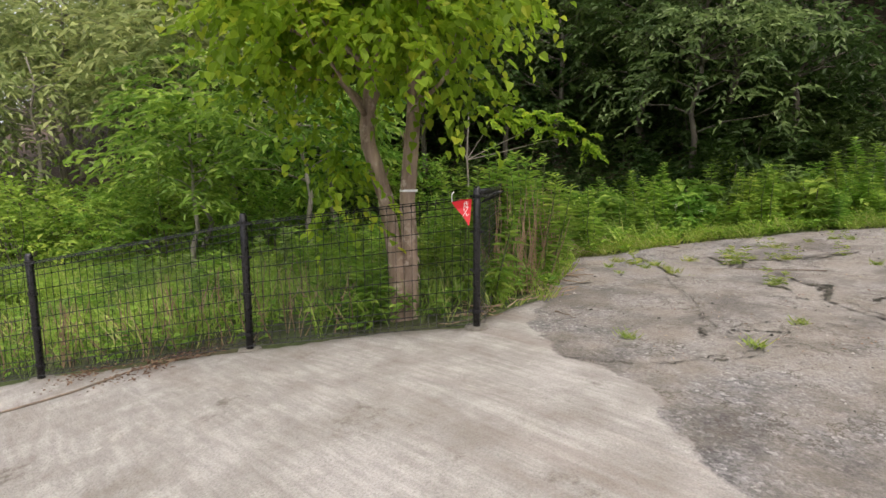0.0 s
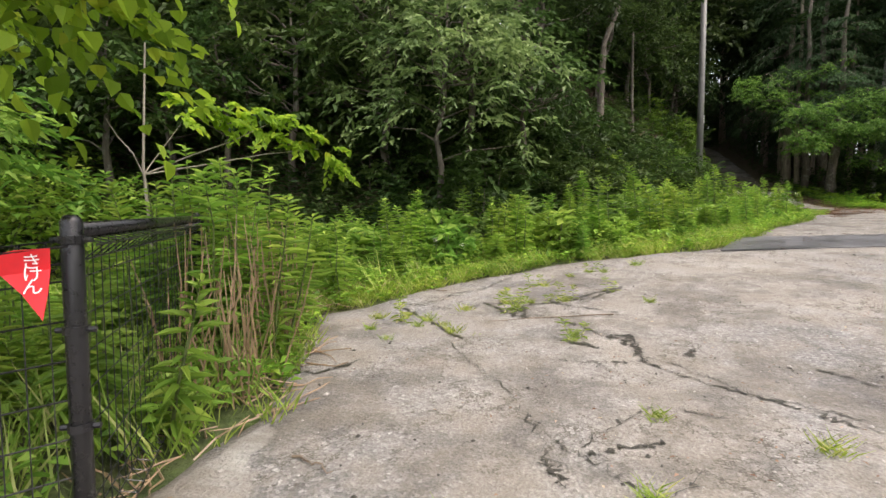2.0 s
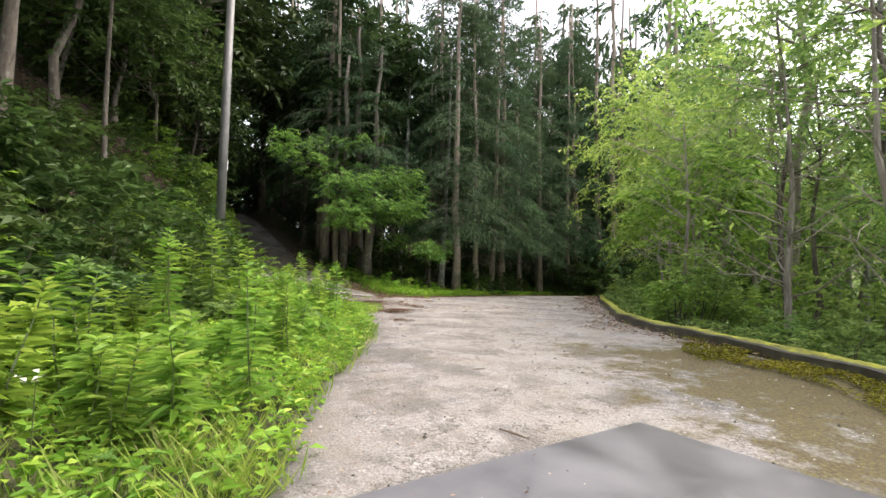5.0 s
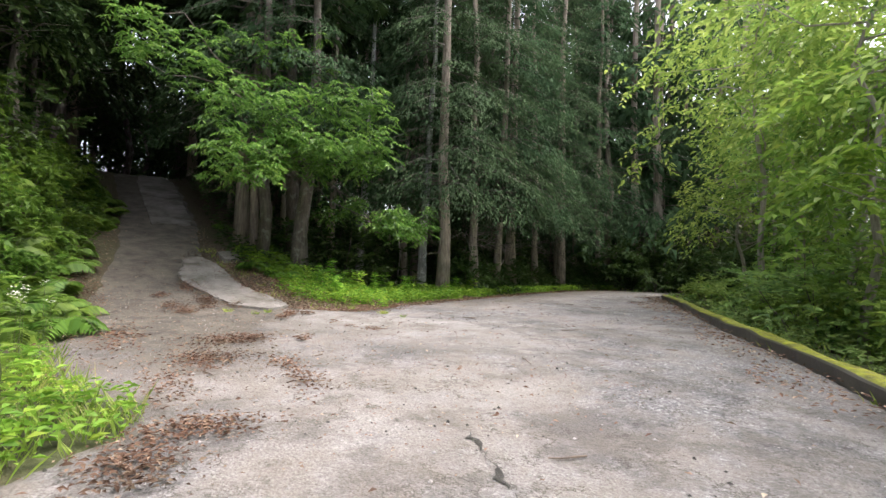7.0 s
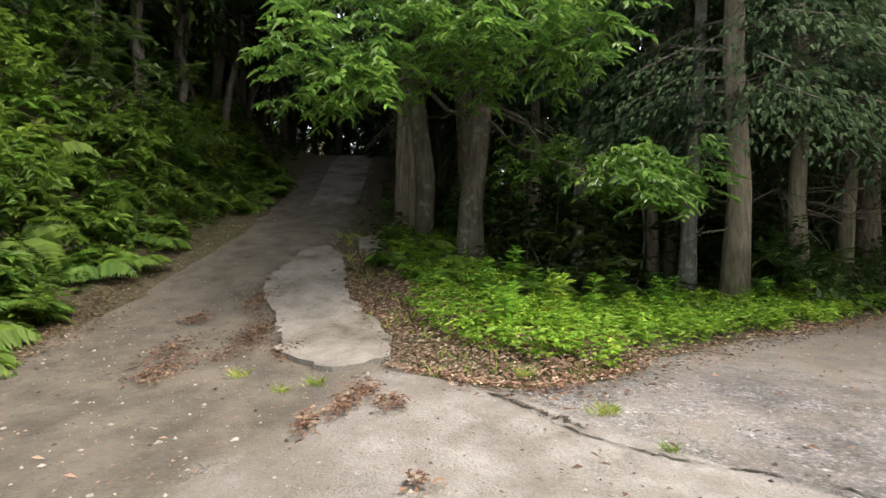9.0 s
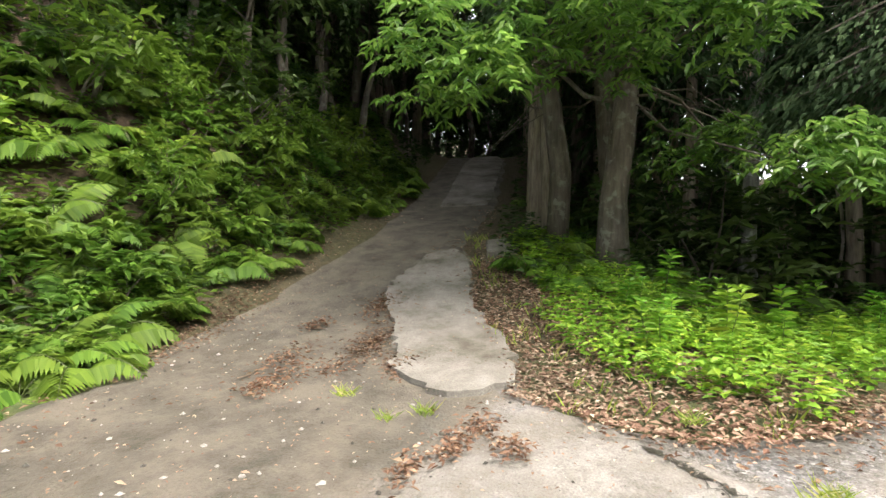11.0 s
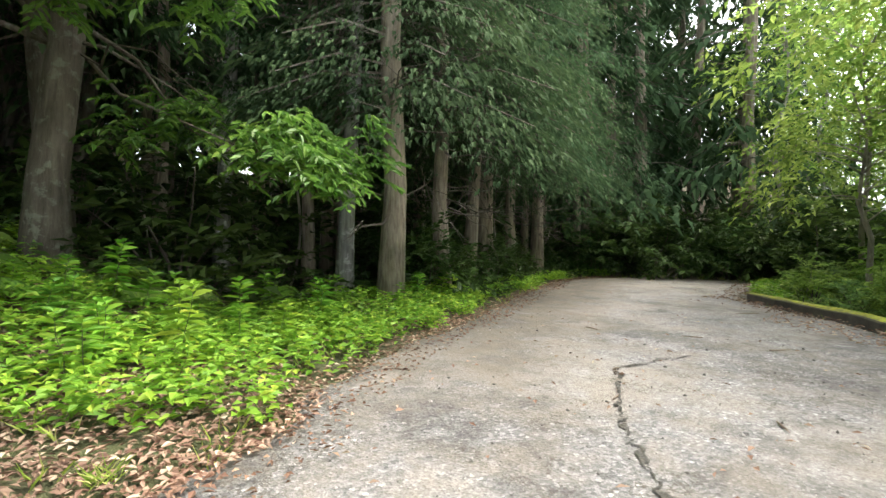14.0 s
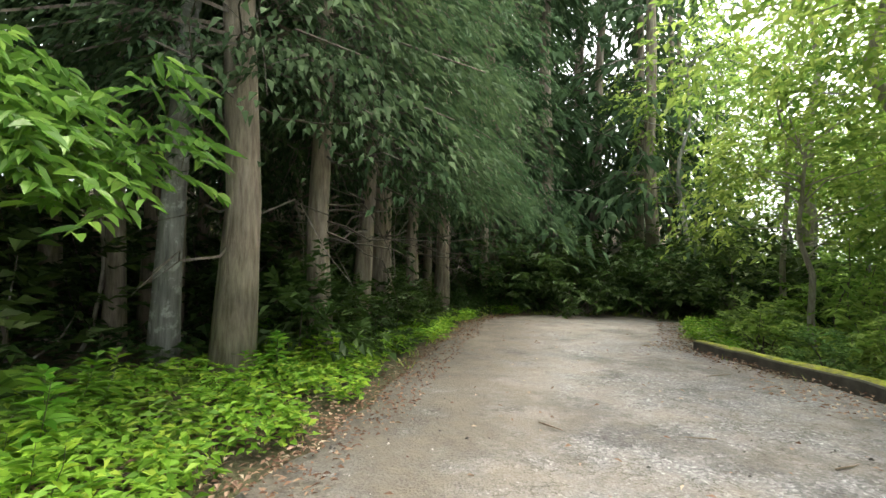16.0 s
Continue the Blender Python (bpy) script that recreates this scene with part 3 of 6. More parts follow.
ry = lines([(-22, -14.4, 0.4), (-14.4, 4.4, 0.09), (4.4, 15, 0.5)])
road = whole("road", sheet("road", rx, ry, road_height, lambda x, y: paved(x, y) > -0.3, PAVING, {
    "apron": lambda x, y: in_area(x, y, APRON),
    "pour": lambda x, y: in_area(x, y, POUR),
    "pour_fade": lambda x, y: 1.6 * step(x, 14.4, 17.2) - 0.35 - 1.3 * step(y, -6.3, -5.2) * (1 - step(x, 16.3, 17.3)),
    "sand": lambda x, y: 0.5 - np.abs(to_line(x, y, [(3.5, 1.0), (6, 0.2), (8.5, -2.2), (11, -3.6), (14.5, -5.2)])) * 0.7,
    "earth": lambda x, y: np.maximum(0.75 - np.abs(to_line(x, y, [(15.6, -4.3), (17.6, -4.6), (24, -4.2), (34, -4)])) * 0.7, np.maximum(0.35 - 1.6 * paved(x, y), 0.3 * step(x, 14, 17) * step(y, -6.6, -5.2) + 0.55 * step(-y, 6.8, 9) * (1 - step(np.abs(to_line(x, y, FORK_EDGE)), 0.4, 1.5)))) + 0.2 * step(x, 19, 21) - 0.22 + 0.75 * step(x, 15.6, 17.2) * step(y, -6.2, -5.7) * (1 - step(in_area(x, y, POUR), -0.25, 0.0)) * step(y - 0.1 * rough(x, y, 2.0), -5.9, -5.1),
    "moss": lambda x, y: 0.55 - np.abs(to_line(x, y, [(5.8, -3.5), (7.2, -3.8), (8.9, -4.7)])) * 0.75 + 0.2 * step(-to_line(x, y, KERB_LINE), -0.8, 0) - 0.9 * step(x, 10, 14)
    + np.maximum(np.maximum(0.95 - 2.2 * np.abs(to_line(x, y, [(18.15, -5.6), (17.85, -5.3), (17.9, -5.0), (17.5, -4.85)])), 0.9 - 1.9 * np.hypot(x - 18.1, y + 7.95)), np.maximum(0, 0.75 - 1.6 * np.abs(to_line(x, y, [(17.4, -4.5), (19.0, -4.25), (21.5, -4.2), (24, -4.3)])))).clip(0, 1) * step(x, 15, 16.5),
}), "worn grey and beige paving with cracks and grit", "road", kind="structure")


# ---- kerb, slabs, steel plate, pole, fence ----
def h(x, y):
    return float(land(x, y)) + 0.022


def g(x, y):
    return float(ground_height(np.array(x, float), np.array(y, float)))


def smooth_line(line, n):
    p = np.asarray(line, float)
    s = np.concatenate([[0], np.cumsum(np.hypot(*np.diff(p, axis=0).T))])
    k = np.linspace(0, s[-1], n)
    q = np.stack([np.interp(k, s, p[:, i]) for i in (0, 1)], 1)
    for _ in range(4):
        q[1:-1] = (q[:-2] + 2 * q[1:-1] + q[2:]) / 4
    return q


def sweep(line, section, base):
    """A section (offset, height) swept along a line on the ground."""
    t = unit(np.gradient(line, axis=0))
    nrm = np.stack([-t[:, 1], t[:, 0]], 1)
    v, k = [], len(section)
    for p, q in zip(line, nrm):
        z = base(*p)
        for o, up in section:
            w = 0.012 * float(rough(np.array(p[0] * 3 + o * 9), np.array(p[1] * 3)))
            v.append((p[0] + q[0] * (o + w), p[1] + q[1] * (o + w), z + up + w))
    f = [[i * k + j, i * k + (j + 1) % k, (i + 1) * k + (j + 1) % k, (i + 1) * k + j] for i in range(len(line) - 1) for j in range(k)]
    return v, f + [list(range(k))[::-1], [(len(line) - 1) * k + j for j in range(k)]]


kerb_path = smooth_line(KERB_LINE, 110)
kerb = thing("kerb", "low dark concrete kerb with bright moss on top", "kerb", kind="structure")
part("concrete_edge", mesh("concrete_edge", *sweep(kerb_path, [(0.125, -0.4), (0.125, 0.078), (0.115, 0.09), (0.012, 0.09), (0.0, 0.078), (0.0, -0.4)], h), KERB), kerb)
part("moss_cap", mesh("moss_cap", *sweep(kerb_path, [(0.132, 0.06), (0.122, 0.096), (0.08, 0.106), (0.035, 0.1), (0.016, 0.092), (0.07, 0.08)], h), MOSS), kerb, "yellow-green moss")


def slab(name, outline, thick, label, grain=0.012):
    """A flat cast piece with an uneven broken edge, lying on the slope."""
    p = np.asarray(outline + outline[:1], float)
    s = np.concatenate([[0], np.cumsum(np.hypot(*np.diff(p, axis=0).T))])
    k = np.linspace(0, s[-1], 130)[:-1]
    q = np.stack([np.interp(k, s, p[:, i]) for i in (0, 1)], 1) + rng.normal(0, grain, (129, 2))
    bm = bmesh.new()
    top = [bm.verts.new((x, y, 0)) for x, y in q]
    bm.faces.new(top)
    bmesh.ops.triangulate(bm, faces=bm.faces[:])
    bmesh.ops.subdivide_edges(bm, edges=[e for e in bm.edges if e.calc_length() > 0.35], cuts=2)
    bmesh.ops.triangulate(bm, faces=bm.faces[:])
    ext = bmesh.ops.extrude_face_region(bm, geom=bm.faces[:])
    up = {v for v in ext["geom"] if isinstance(v, bmesh.types.BMVert)}
    for v in bm.verts:
        v.co.z = h(v.co.x, v.co.y) + 0.008 * float(rough(np.array(v.co.x), np.array(v.co.y), 1.2)) + (thick if v in up else -0.06)
    bmesh.ops.recalc_face_normals(bm, faces=bm.faces[:])
    me = bpy.data.meshes.new(name)
    bm.to_mesh(me)
    bm.free()
    me.materials.append(SLAB)
    return whole(name, me, label, "concrete slab")


slab("concrete_slab", [(21.24, -4.97), (20.81, -5.17), (20.2, -5.27), (19.55, -5.35), (19.3, -5.46), (19.11, -5.52), (18.9, -5.66), (18.7, -5.7), (18.45, -5.72), (18.26, -5.75), (18.13, -5.7), (18.0, -5.52), (18.02, -5.33),
                       (18.2, -5.12), (18.34, -5.02), (18.5, -5.05), (18.73, -4.96), (19.0, -4.9), (19.3, -4.76), (19.58, -4.67), (20.1, -4.56), (20.61, -4.67), (21.12, -4.72)], 0.032, "pale broken concrete slab laid on the track", 0.02)
slab("concrete_slab", [(24.0, -4.3), (29.5, -4.0), (31.8, -4.1), (31.8, -4.7), (29.5, -5.0), (24.2, -5.1)], 0.03, "long concrete strip on the climbing track")
slab("concrete_slab", [(21.0, -5.35), (21.6, -5.3), (21.7, -5.6), (21.1, -5.65)], 0.05, "small loose concrete slab in leaf litter")

pq = [(7.36, -0.52), (7.5, -2.86), (8.42, -2.74), (8.36, -0.92)]
bm = bmesh.new()
vs = [bm.verts.new((x, y, h(x, y) + 0.004)) for x, y in pq]
bm.faces.new(vs)
bmesh.ops.subdivide_edges(bm, edges=bm.edges[:], cuts=6, use_grid_fill=True)
ext = bmesh.ops.extrude_face_region(bm, geom=bm.faces[:])
for v in ext["geom"]:
    if isinstance(v, bmesh.types.BMVert):
        v.co.z += 0.012
bmesh.ops.recalc_face_normals(bm, faces=bm.faces[:])
me = bpy.data.meshes.new("steel_plate")
bm.to_mesh(me)
bm.free()
me.materials.append(STEEL)
whole("steel_plate", me, "dark grey steel plate laid across the road", "steel plate")

pole = thing("utility_pole", "slender grey weathered utility pole with white tag", "utility pole", at=(18.05, -2.18, g(18.05, -2.18) - 0.05))
part("shaft", mesh("shaft", *tube([(0, 0, 0), (0, 0, 3), (0.01, 0, 7.2)], [0.1, 0.09, 0.075], 16), POLE, True), pole)
plate = np.array([(0.101 * math.cos(a), 0.101 * math.sin(a), z) for z in (2.35, 2.57) for a in np.linspace(radians(238), radians(285), 7)])
plate = np.concatenate([plate, plate * (0.93, 0.93, 1)])
tag_f = [[i, i + 1, i + 8, i + 7] for i in range(6)] + [[i + 14, i + 21, i + 22, i + 15] for i in range(6)] + [[0, 7, 21, 14], [6, 20, 27, 13]] + [[i, i + 14, i + 15, i + 1] for i in range(6)] + [[i + 7, i + 8, i + 22, i + 21] for i in range(6)]
part("tag", mesh("tag", plate, tag_f, WHITE), pole, "white plastic tag")


def wire(a, b, r=0.0017):
    return tube([a, b], [r, r], 4)


FENCE_POSTS = [(-2.35, 7.45), (-1.46, 6.3), (-0.57, 5.15), (0.32, 4.0), (1.2, 2.87), (2.12, 1.89)]
fence = thing("mesh_fence", "black wire mesh fence on round steel posts", "fence")
FH = 0.78


def fence_panel(a, b):
    """A welded mesh panel between two posts, with folded top and bottom edges."""
    a, b = np.array([*a, h(*a)]), np.array([*b, h(*b)])
    out, n = [], 29
    side = unit(np.cross(b - a, (0, 0, 1.0)))
    for i in range(1, n):
        p = a + (b - a) * i / n
        out.append(wire(p + (0, 0, 0.05), p + (0, 0, FH - 0.02)))
        for zz in (0.05, FH - 0.02):
            out.append(wire(p + (0, 0, zz), p + side * 0.045 + (0, 0, zz - 0.012)))
            out.append(wire(p + side * 0.045 + (0, 0, zz - 0.012), p + (0, 0, zz - 0.05 if zz > 0.3 else zz + 0.05)))
    for k in range(9):
        zz = (0.05 + (FH - 0.07) * k / 8) * np.array([0, 0, 1])
        out.append(wire(a + zz, b + zz, 0.0023))
    for zz in (0.05, FH - 0.02):
        out.append(wire(a + (0, 0, zz - 0.012) + side * 0.045, b + (0, 0, zz - 0.012) + side * 0.045, 0.0027))
        out.append(wire(a + (0, 0, zz - 0.05 if zz > 0.3 else zz + 0.05), b + (0, 0, zz - 0.05 if zz > 0.3 else zz + 0.05), 0.0027))
    return joined(out)


def fence_post(x, y, z):
    ob = part("post", mesh("post", *tube([(x, y, z - 0.1), (x, y, z + FH + 0.02), (x, y, z + FH + 0.035)], [0.022, 0.022, 0.013], 12), BLACK, True), fence)
    for k in (0.1, 0.34, 0.56, FH - 0.02):
        part("clamp", mesh("clamp", *joined([tube([(x, y, z + k - 0.009), (x, y, z + k + 0.009)], [0.026, 0.026], 12), tube([(x + 0.02, y - 0.035, z + k), (x - 0.02, y + 0.035, z + k)], [0.007, 0.007], 6)]), BLACK), ob)
    foot = np.array([(x + r * math.cos(a), y + r * math.sin(a), z + zz) for r, zz in ((0.085, -0.03), (0.065, 0.012)) for a in np.linspace(0, 2 * math.pi, 12, endpoint=False)])
    part("footing", mesh("footing", foot, [[i, (i + 1) % 12, 12 + (i + 1) % 12, 12 + i] for i in range(12)] + [list(range(12, 24))], SLAB), ob, "pale concrete footing")


for q in FENCE_POSTS + [(3.62, 2.95)]:
    fence_post(*q, h(*q))
for a, b in zip(FENCE_POSTS, FENCE_POSTS[1:]):
    part("mesh_panel", mesh("mesh_panel", *fence_panel(a, b), BLACK), fence)
part("mesh_panel", mesh("mesh_panel", *fence_panel((2.12, 1.89), (3.62, 2.95)), BLACK), fence)
a, b = [np.array([*q, h(*q) + FH]) for q in ((2.12, 1.89), (3.62, 2.95))]
part("top_rail", mesh("top_rail", *tube([a, b], [0.018, 0.018], 8), BLACK, True), fence)

# red warning pennant tied to the fence beside the corner post
d = unit(np.array([1.2 - 2.12, 2.87 - 1.89]))
out = np.array([d[1], -d[0]]) * -1
if out @ (-np.array([2.12, 1.89])) < 0:
    out = -out
P0 = np.array([2.12, 1.89]) + out * 0.05
z0 = h(2.12, 1.89) + 0.75


def on_flag(s, up, lift=0.0):
    q = P0 + d * s + out * (lift + 0.012 * math.sin(up * 30))
    return (q[0], q[1], z0 + up)


flag = thing("warning_pennant", "red triangular vinyl pennant with white writing", "pennant")
fv = [on_flag(0.03, -0.005), on_flag(0.09, -0.008), on_flag(0.145, -0.02), on_flag(0.115, -0.06), on_flag(0.08, -0.1), on_flag(0.045, -0.155), on_flag(0.037, -0.1), on_flag(0.033, -0.05)]
fb = [on_flag(*q, -0.003) for q in ((0.03, -0.005), (0.09, -0.008), (0.145, -0.02), (0.115, -0.06), (0.08, -0.1), (0.045, -0.155), (0.037, -0.1), (0.033, -0.05))]
part("cloth", mesh("cloth", fv + fb, [[0, 1, 7], [1, 3, 7], [1, 2, 3], [7, 3, 6], [3, 4, 6], [6, 4, 5]] + [[a + 8, c + 8, b + 8] for a, b, c in ([0, 1, 7], [1, 3, 7], [1, 2, 3], [7, 3, 6], [3, 4, 6], [6, 4, 5])]
     + [[i, i + 8, (i + 1) % 8 + 8, (i + 1) % 8] for i in range(8)], RED), flag)
part("tie", mesh("tie", *tube([on_flag(0.14, -0.02, 0.004), on_flag(0.14, 0.02, 0.01), on_flag(0.13, 0.035, -0.04)], [0.003] * 3, 5), WHITE), flag, "white cord")
cu = bpy.data.curves.new("writing", "FONT")
cu.body, cu.size, cu.space_line, cu.align_x = "き\nけ\nん", 0.036, 0.72, "CENTER"
tmp = new("writing", cu)
tm = bpy.data.meshes.new_from_object(tmp.evaluated_get(bpy.context.evaluated_depsgraph_get()))
bpy.data.objects.remove(tmp)
for v in tm.vertices:
    v.co = Vector(on_flag(0.062 - v.co.x, -0.045 + v.co.y, 0.006))
tm.materials.clear()
tm.materials.append(WHITE)
tm.name = "writing"
part("writing", tm, flag, "white hiragana lettering")


# ---- plants: one function a kind ----
def broadleaf(name, label, height, crown, leaf, bark, girth, size=(0.13, 0.06), clumps=60, twigs=5, per=8, bare=0.35, lean=(0, 0), reach=0.45, category="tree", flat=0.75, low=0.0):
    """A tree with a tapered trunk, limbs to its clumps, and drooping leafy twigs."""
    ob = thing(name, label, category)
    top = np.array([lean[0], lean[1], height * 0.86])
    spine = bend((0, 0, -0.25), top, 8, 0.035)
    spine[0] = (0, 0, -0.25)
    part("trunk", mesh("trunk", *tube(spine, girth * np.linspace(1.15, 0.2, 8), 10, 0.06), bark, True), ob)
    d = unit(rng.normal(0, 1, (clumps, 3)))
    d[:, 2] = np.where(d[:, 2] < -0.35, -d[:, 2] * 0.5, d[:, 2])
    r = rng.uniform(0.45, 1.0, (clumps, 1)) ** 0.6 * (1 + 0.25 * np.sin(d[:, :1] * 5 + d[:, 1:2] * 4))
    mid = np.array([lean[0], lean[1], height * (bare + (1 - bare) * 0.52)])
    tips = mid + d * r * (crown, crown, height * (1 - bare) * 0.52)
    tips[:, 2] -= low * np.hypot(tips[:, 0], tips[:, 1])
    limbs = []
    for i in range(0, clumps, 4 if girth < 0.1 and height > 5 else 3):
        k = np.clip((tips[i, 2] - 0.25 * crown) / height, bare * 0.7, 0.8)
        s = np.array([np.interp(k * height, spine[:, 2], spine[:, j]) for j in range(3)])
        limbs.append(tube(bend(s, tips[i], 4, 0.09), girth * 0.3 * np.linspace(1, 0.15, 4), 4))
    part("branchwork", mesh("branchwork", *joined(limbs), bark, True), ob, kind="stuff")
    v, f = sprays(tips, d * (1, 1, 0.4), twigs, per, reach, size[0], size[1], 0.4, 0.9, flat)
    part("crown", mesh("crown", v, f, leaf), ob)
    return ob


def conifer(label, height, bark, girth, bare, branches=85, dead=10, width=1.0, coarse=1.0, thin=1.0, wood=None):
    """A cypress: straight trunk, dead lower branches, and hanging flat sprays above."""
    ob = thing("cypress_tree", label, "conifer")
    spine = bend((0, 0, -0.25), (rng.normal(0, 0.1), rng.normal(0, 0.1), height), 9, 0.006)
    spine[0] = (0, 0, -0.25)
    rad = girth * np.linspace(1.0, 0.25, 9)
    rad[0] *= 1.35
    part("trunk", mesh("trunk", *tube(spine, rad, 14, 0.05), bark, True), ob)
    z = np.sort(bare + (height * 0.97 - bare) * rng.uniform(0, 1, branches) ** 1.15)
    a = rng.uniform(0, 2 * math.pi, branches)
    L = width * (0.35 + 0.95 * (1 - (z - bare) / (height - bare)) ** 0.7) * rng.uniform(0.7, 1.2, branches)
    pieces, base, axis, ups = [], [], [], []
    for zi, ai, Li in zip(z, a, L):
        t = np.linspace(0, 1, 6)
        p = np.stack([np.cos(ai) * Li * t, np.sin(ai) * Li * t, zi + Li * (0.12 * t - 0.55 * t * t)], 1)
        pieces.append(tube(p[[0, 2, 4]], [0.018, 0.012, 0.005], 3))
        m = int((34 + 34 * Li) * thin)
        k = rng.uniform(0.25, 1.05, m)
        q = np.stack([np.interp(k, t, p[:, j]) for j in range(3)], 1)
        out = np.array([math.cos(ai), math.sin(ai), -0.25])
        sd = np.array([-math.sin(ai), math.cos(ai), 0])
        w = rng.normal(0, 0.16 * Li, m)
        q += sd * w[:, None] + rng.normal(0, 0.035, (m, 3))
        q[:, 2] -= np.abs(w) * 0.45
        base.append(q)
        axis.append(out + sd * np.sign(w)[:, None] * rng.uniform(0.2, 0.9, (m, 1)) + np.array([0, 0, -0.55]) * rng.uniform(0.2, 1.3, (m, 1)))
        ups.append(np.array([0, 0, 1.0]) + rng.normal(0, 0.3, (m, 3)))
    for _ in range(dead):
        ai, zi, Li = rng.uniform(0, 6.28), rng.uniform(bare * 0.45, bare * 1.5), rng.uniform(0.4, 1.1 if not wood else 1.9)
        e = np.array([math.cos(ai) * Li, math.sin(ai) * Li, zi + rng.uniform(-0.3, 0.15)])
        line = bend((0, 0, zi), e, 5, 0.12)
        pieces.append(tube(line, 0.014 * np.linspace(1, 0.25, 5), 3))
        for _ in range(2):
            pieces.append(tube(bend(line[rng.integers(2, 5)], e + rng.normal(0, 0.28, 3), 3, 0.1), [0.006, 0.004, 0.002], 3))
    part("branchwork", mesh("branchwork", *joined(pieces), wood or BARK_DARK), ob, kind="stuff")
    b = np.concatenate(base)
    n = len(b)
    part("foliage", mesh("foliage", *leaves(b, np.concatenate(axis), np.concatenate(ups), rng.uniform(0.1, 0.22, n) * coarse, rng.uniform(0.035, 0.07, n) * coarse, 0.12, 0.3), LEAF_CYPRESS), ob)
    return ob


def weed(label, tall, leaf=LEAF_WEED, stems=3, whorl=70, size=(0.1, 0.022), tuft=True):
    """Tall goldenrod-like weed: upright stems set with narrow leaves all the way up."""
    ob = thing("tall_weed", label, "weed")
    st, V = [], []
    for s in range(stems):
        foot = rng.normal(0, 0.05, 2)
        tip = np.array([foot[0] + rng.normal(0, 0.08), foot[1] + rng.normal(0, 0.08), tall * rng.uniform(0.75, 1.05)])
        line = bend((*foot, -0.05), tip, 5, 0.03)
        st.append(tube(line, min(1.0, tall * 1.6) * np.array([0.006, 0.0055, 0.005, 0.004, 0.002]), 4))
        k = np.sort(rng.uniform(0.22, 1.0, whorl))
        q = np.stack([np.interp(k, np.linspace(0, 1, 5), line[:, j]) for j in range(3)], 1)
        a = np.arange(whorl) * 2.4 + rng.uniform(0, 1)
        ax = np.stack([np.cos(a), np.sin(a), 0.15 + 0.7 * k ** 3], 1)
        L = size[0] * (1.1 - 0.65 * k ** 4) * rng.uniform(0.7, 1.2, whorl)
        V.append(blade_leaves(q, ax, np.array([0, 0, 1.0]) + rng.normal(0, 0.2, (whorl, 3)), L, size[1] * rng.uniform(0.8, 1.2, whorl), 0.2, 0.35))
    part("stemwork", mesh("stemwork", *joined(st), STEM), ob, kind="stuff")
    v, f = joined(V)
    part("foliage", mesh("foliage", v, f, leaf), ob)
    return ob


def fern(label, fronds=9, reach=0.5):
    ob = thing("fern", label, "fern")
    st, B, A, U, Ls = [], [], [], [], []
    for i in range(fronds):
        a = i * 2 * math.pi / fronds + rng.normal(0, 0.3)
        R = reach * rng.uniform(0.7, 1.15)
        t = np.linspace(0, 1, 7)
        p = np.stack([np.cos(a) * R * t, np.sin(a) * R * t, R * (1.25 * t - 1.25 * t * t)], 1)
        st.append(tube(p, 0.004 * np.linspace(1, 0.3, 7), 3))
        k = np.repeat(np.linspace(0.2, 1, 17), 2)
        q = np.stack([np.interp(k, t, p[:, j]) for j in range(3)], 1)
        sd = np.array([-math.sin(a), math.cos(a), 0]) * np.where(np.arange(34) % 2, 1, -1)[:, None]
        B.append(q)
        A.append(sd + np.array([math.cos(a), math.sin(a), -0.3]) * 0.55 + (0, 0, -0.18))
        U.append(np.tile((0, 0, 1.0), (34, 1)) + rng.normal(0, 0.12, (34, 3)))
        Ls.append(R * 0.52 * np.sin(math.pi * np.clip(k * 0.75 + 0.2, 0, 1)) + 0.01)
    L = np.concatenate(Ls)
    part("stemwork", mesh("stemwork", *joined(st), STEM), ob, kind="stuff")
    part("fronds", mesh("fronds", *leaves(np.concatenate(B), np.concatenate(A), np.concatenate(U), L, L * 0.21 + 0.006, 0.12, 0.3), LEAF_FERN), ob)
    return ob


def bush(name, label, wide, tall, leaf, size, clumps=28, twigs=5, per=7, category="shrub"):
    ob = thing(name, label, category)
    d = unit(rng.normal(0, 1, (clumps, 3)))
    d[:, 2] = np.abs(d[:, 2])
    tips = d * rng.uniform(0.4, 0.95, (clumps, 1)) * (wide, wide, tall) + (0, 0, tall * 0.08)
    st = [tube(bend((rng.normal(0, 0.05), rng.normal(0, 0.05), -0.1), t, 4, 0.08), 0.012 * np.linspace(1, 0.2, 4), 4) for t in tips[::2]]
    part("stemwork", mesh("stemwork", *joined(st), BARK_DARK), ob, kind="stuff")
    part("foliage", mesh("foliage", *sprays(tips, d, twigs, per, wide * 0.33, size[0], size[1], 0.3, 0.9, 0.7), leaf), ob)
    return ob


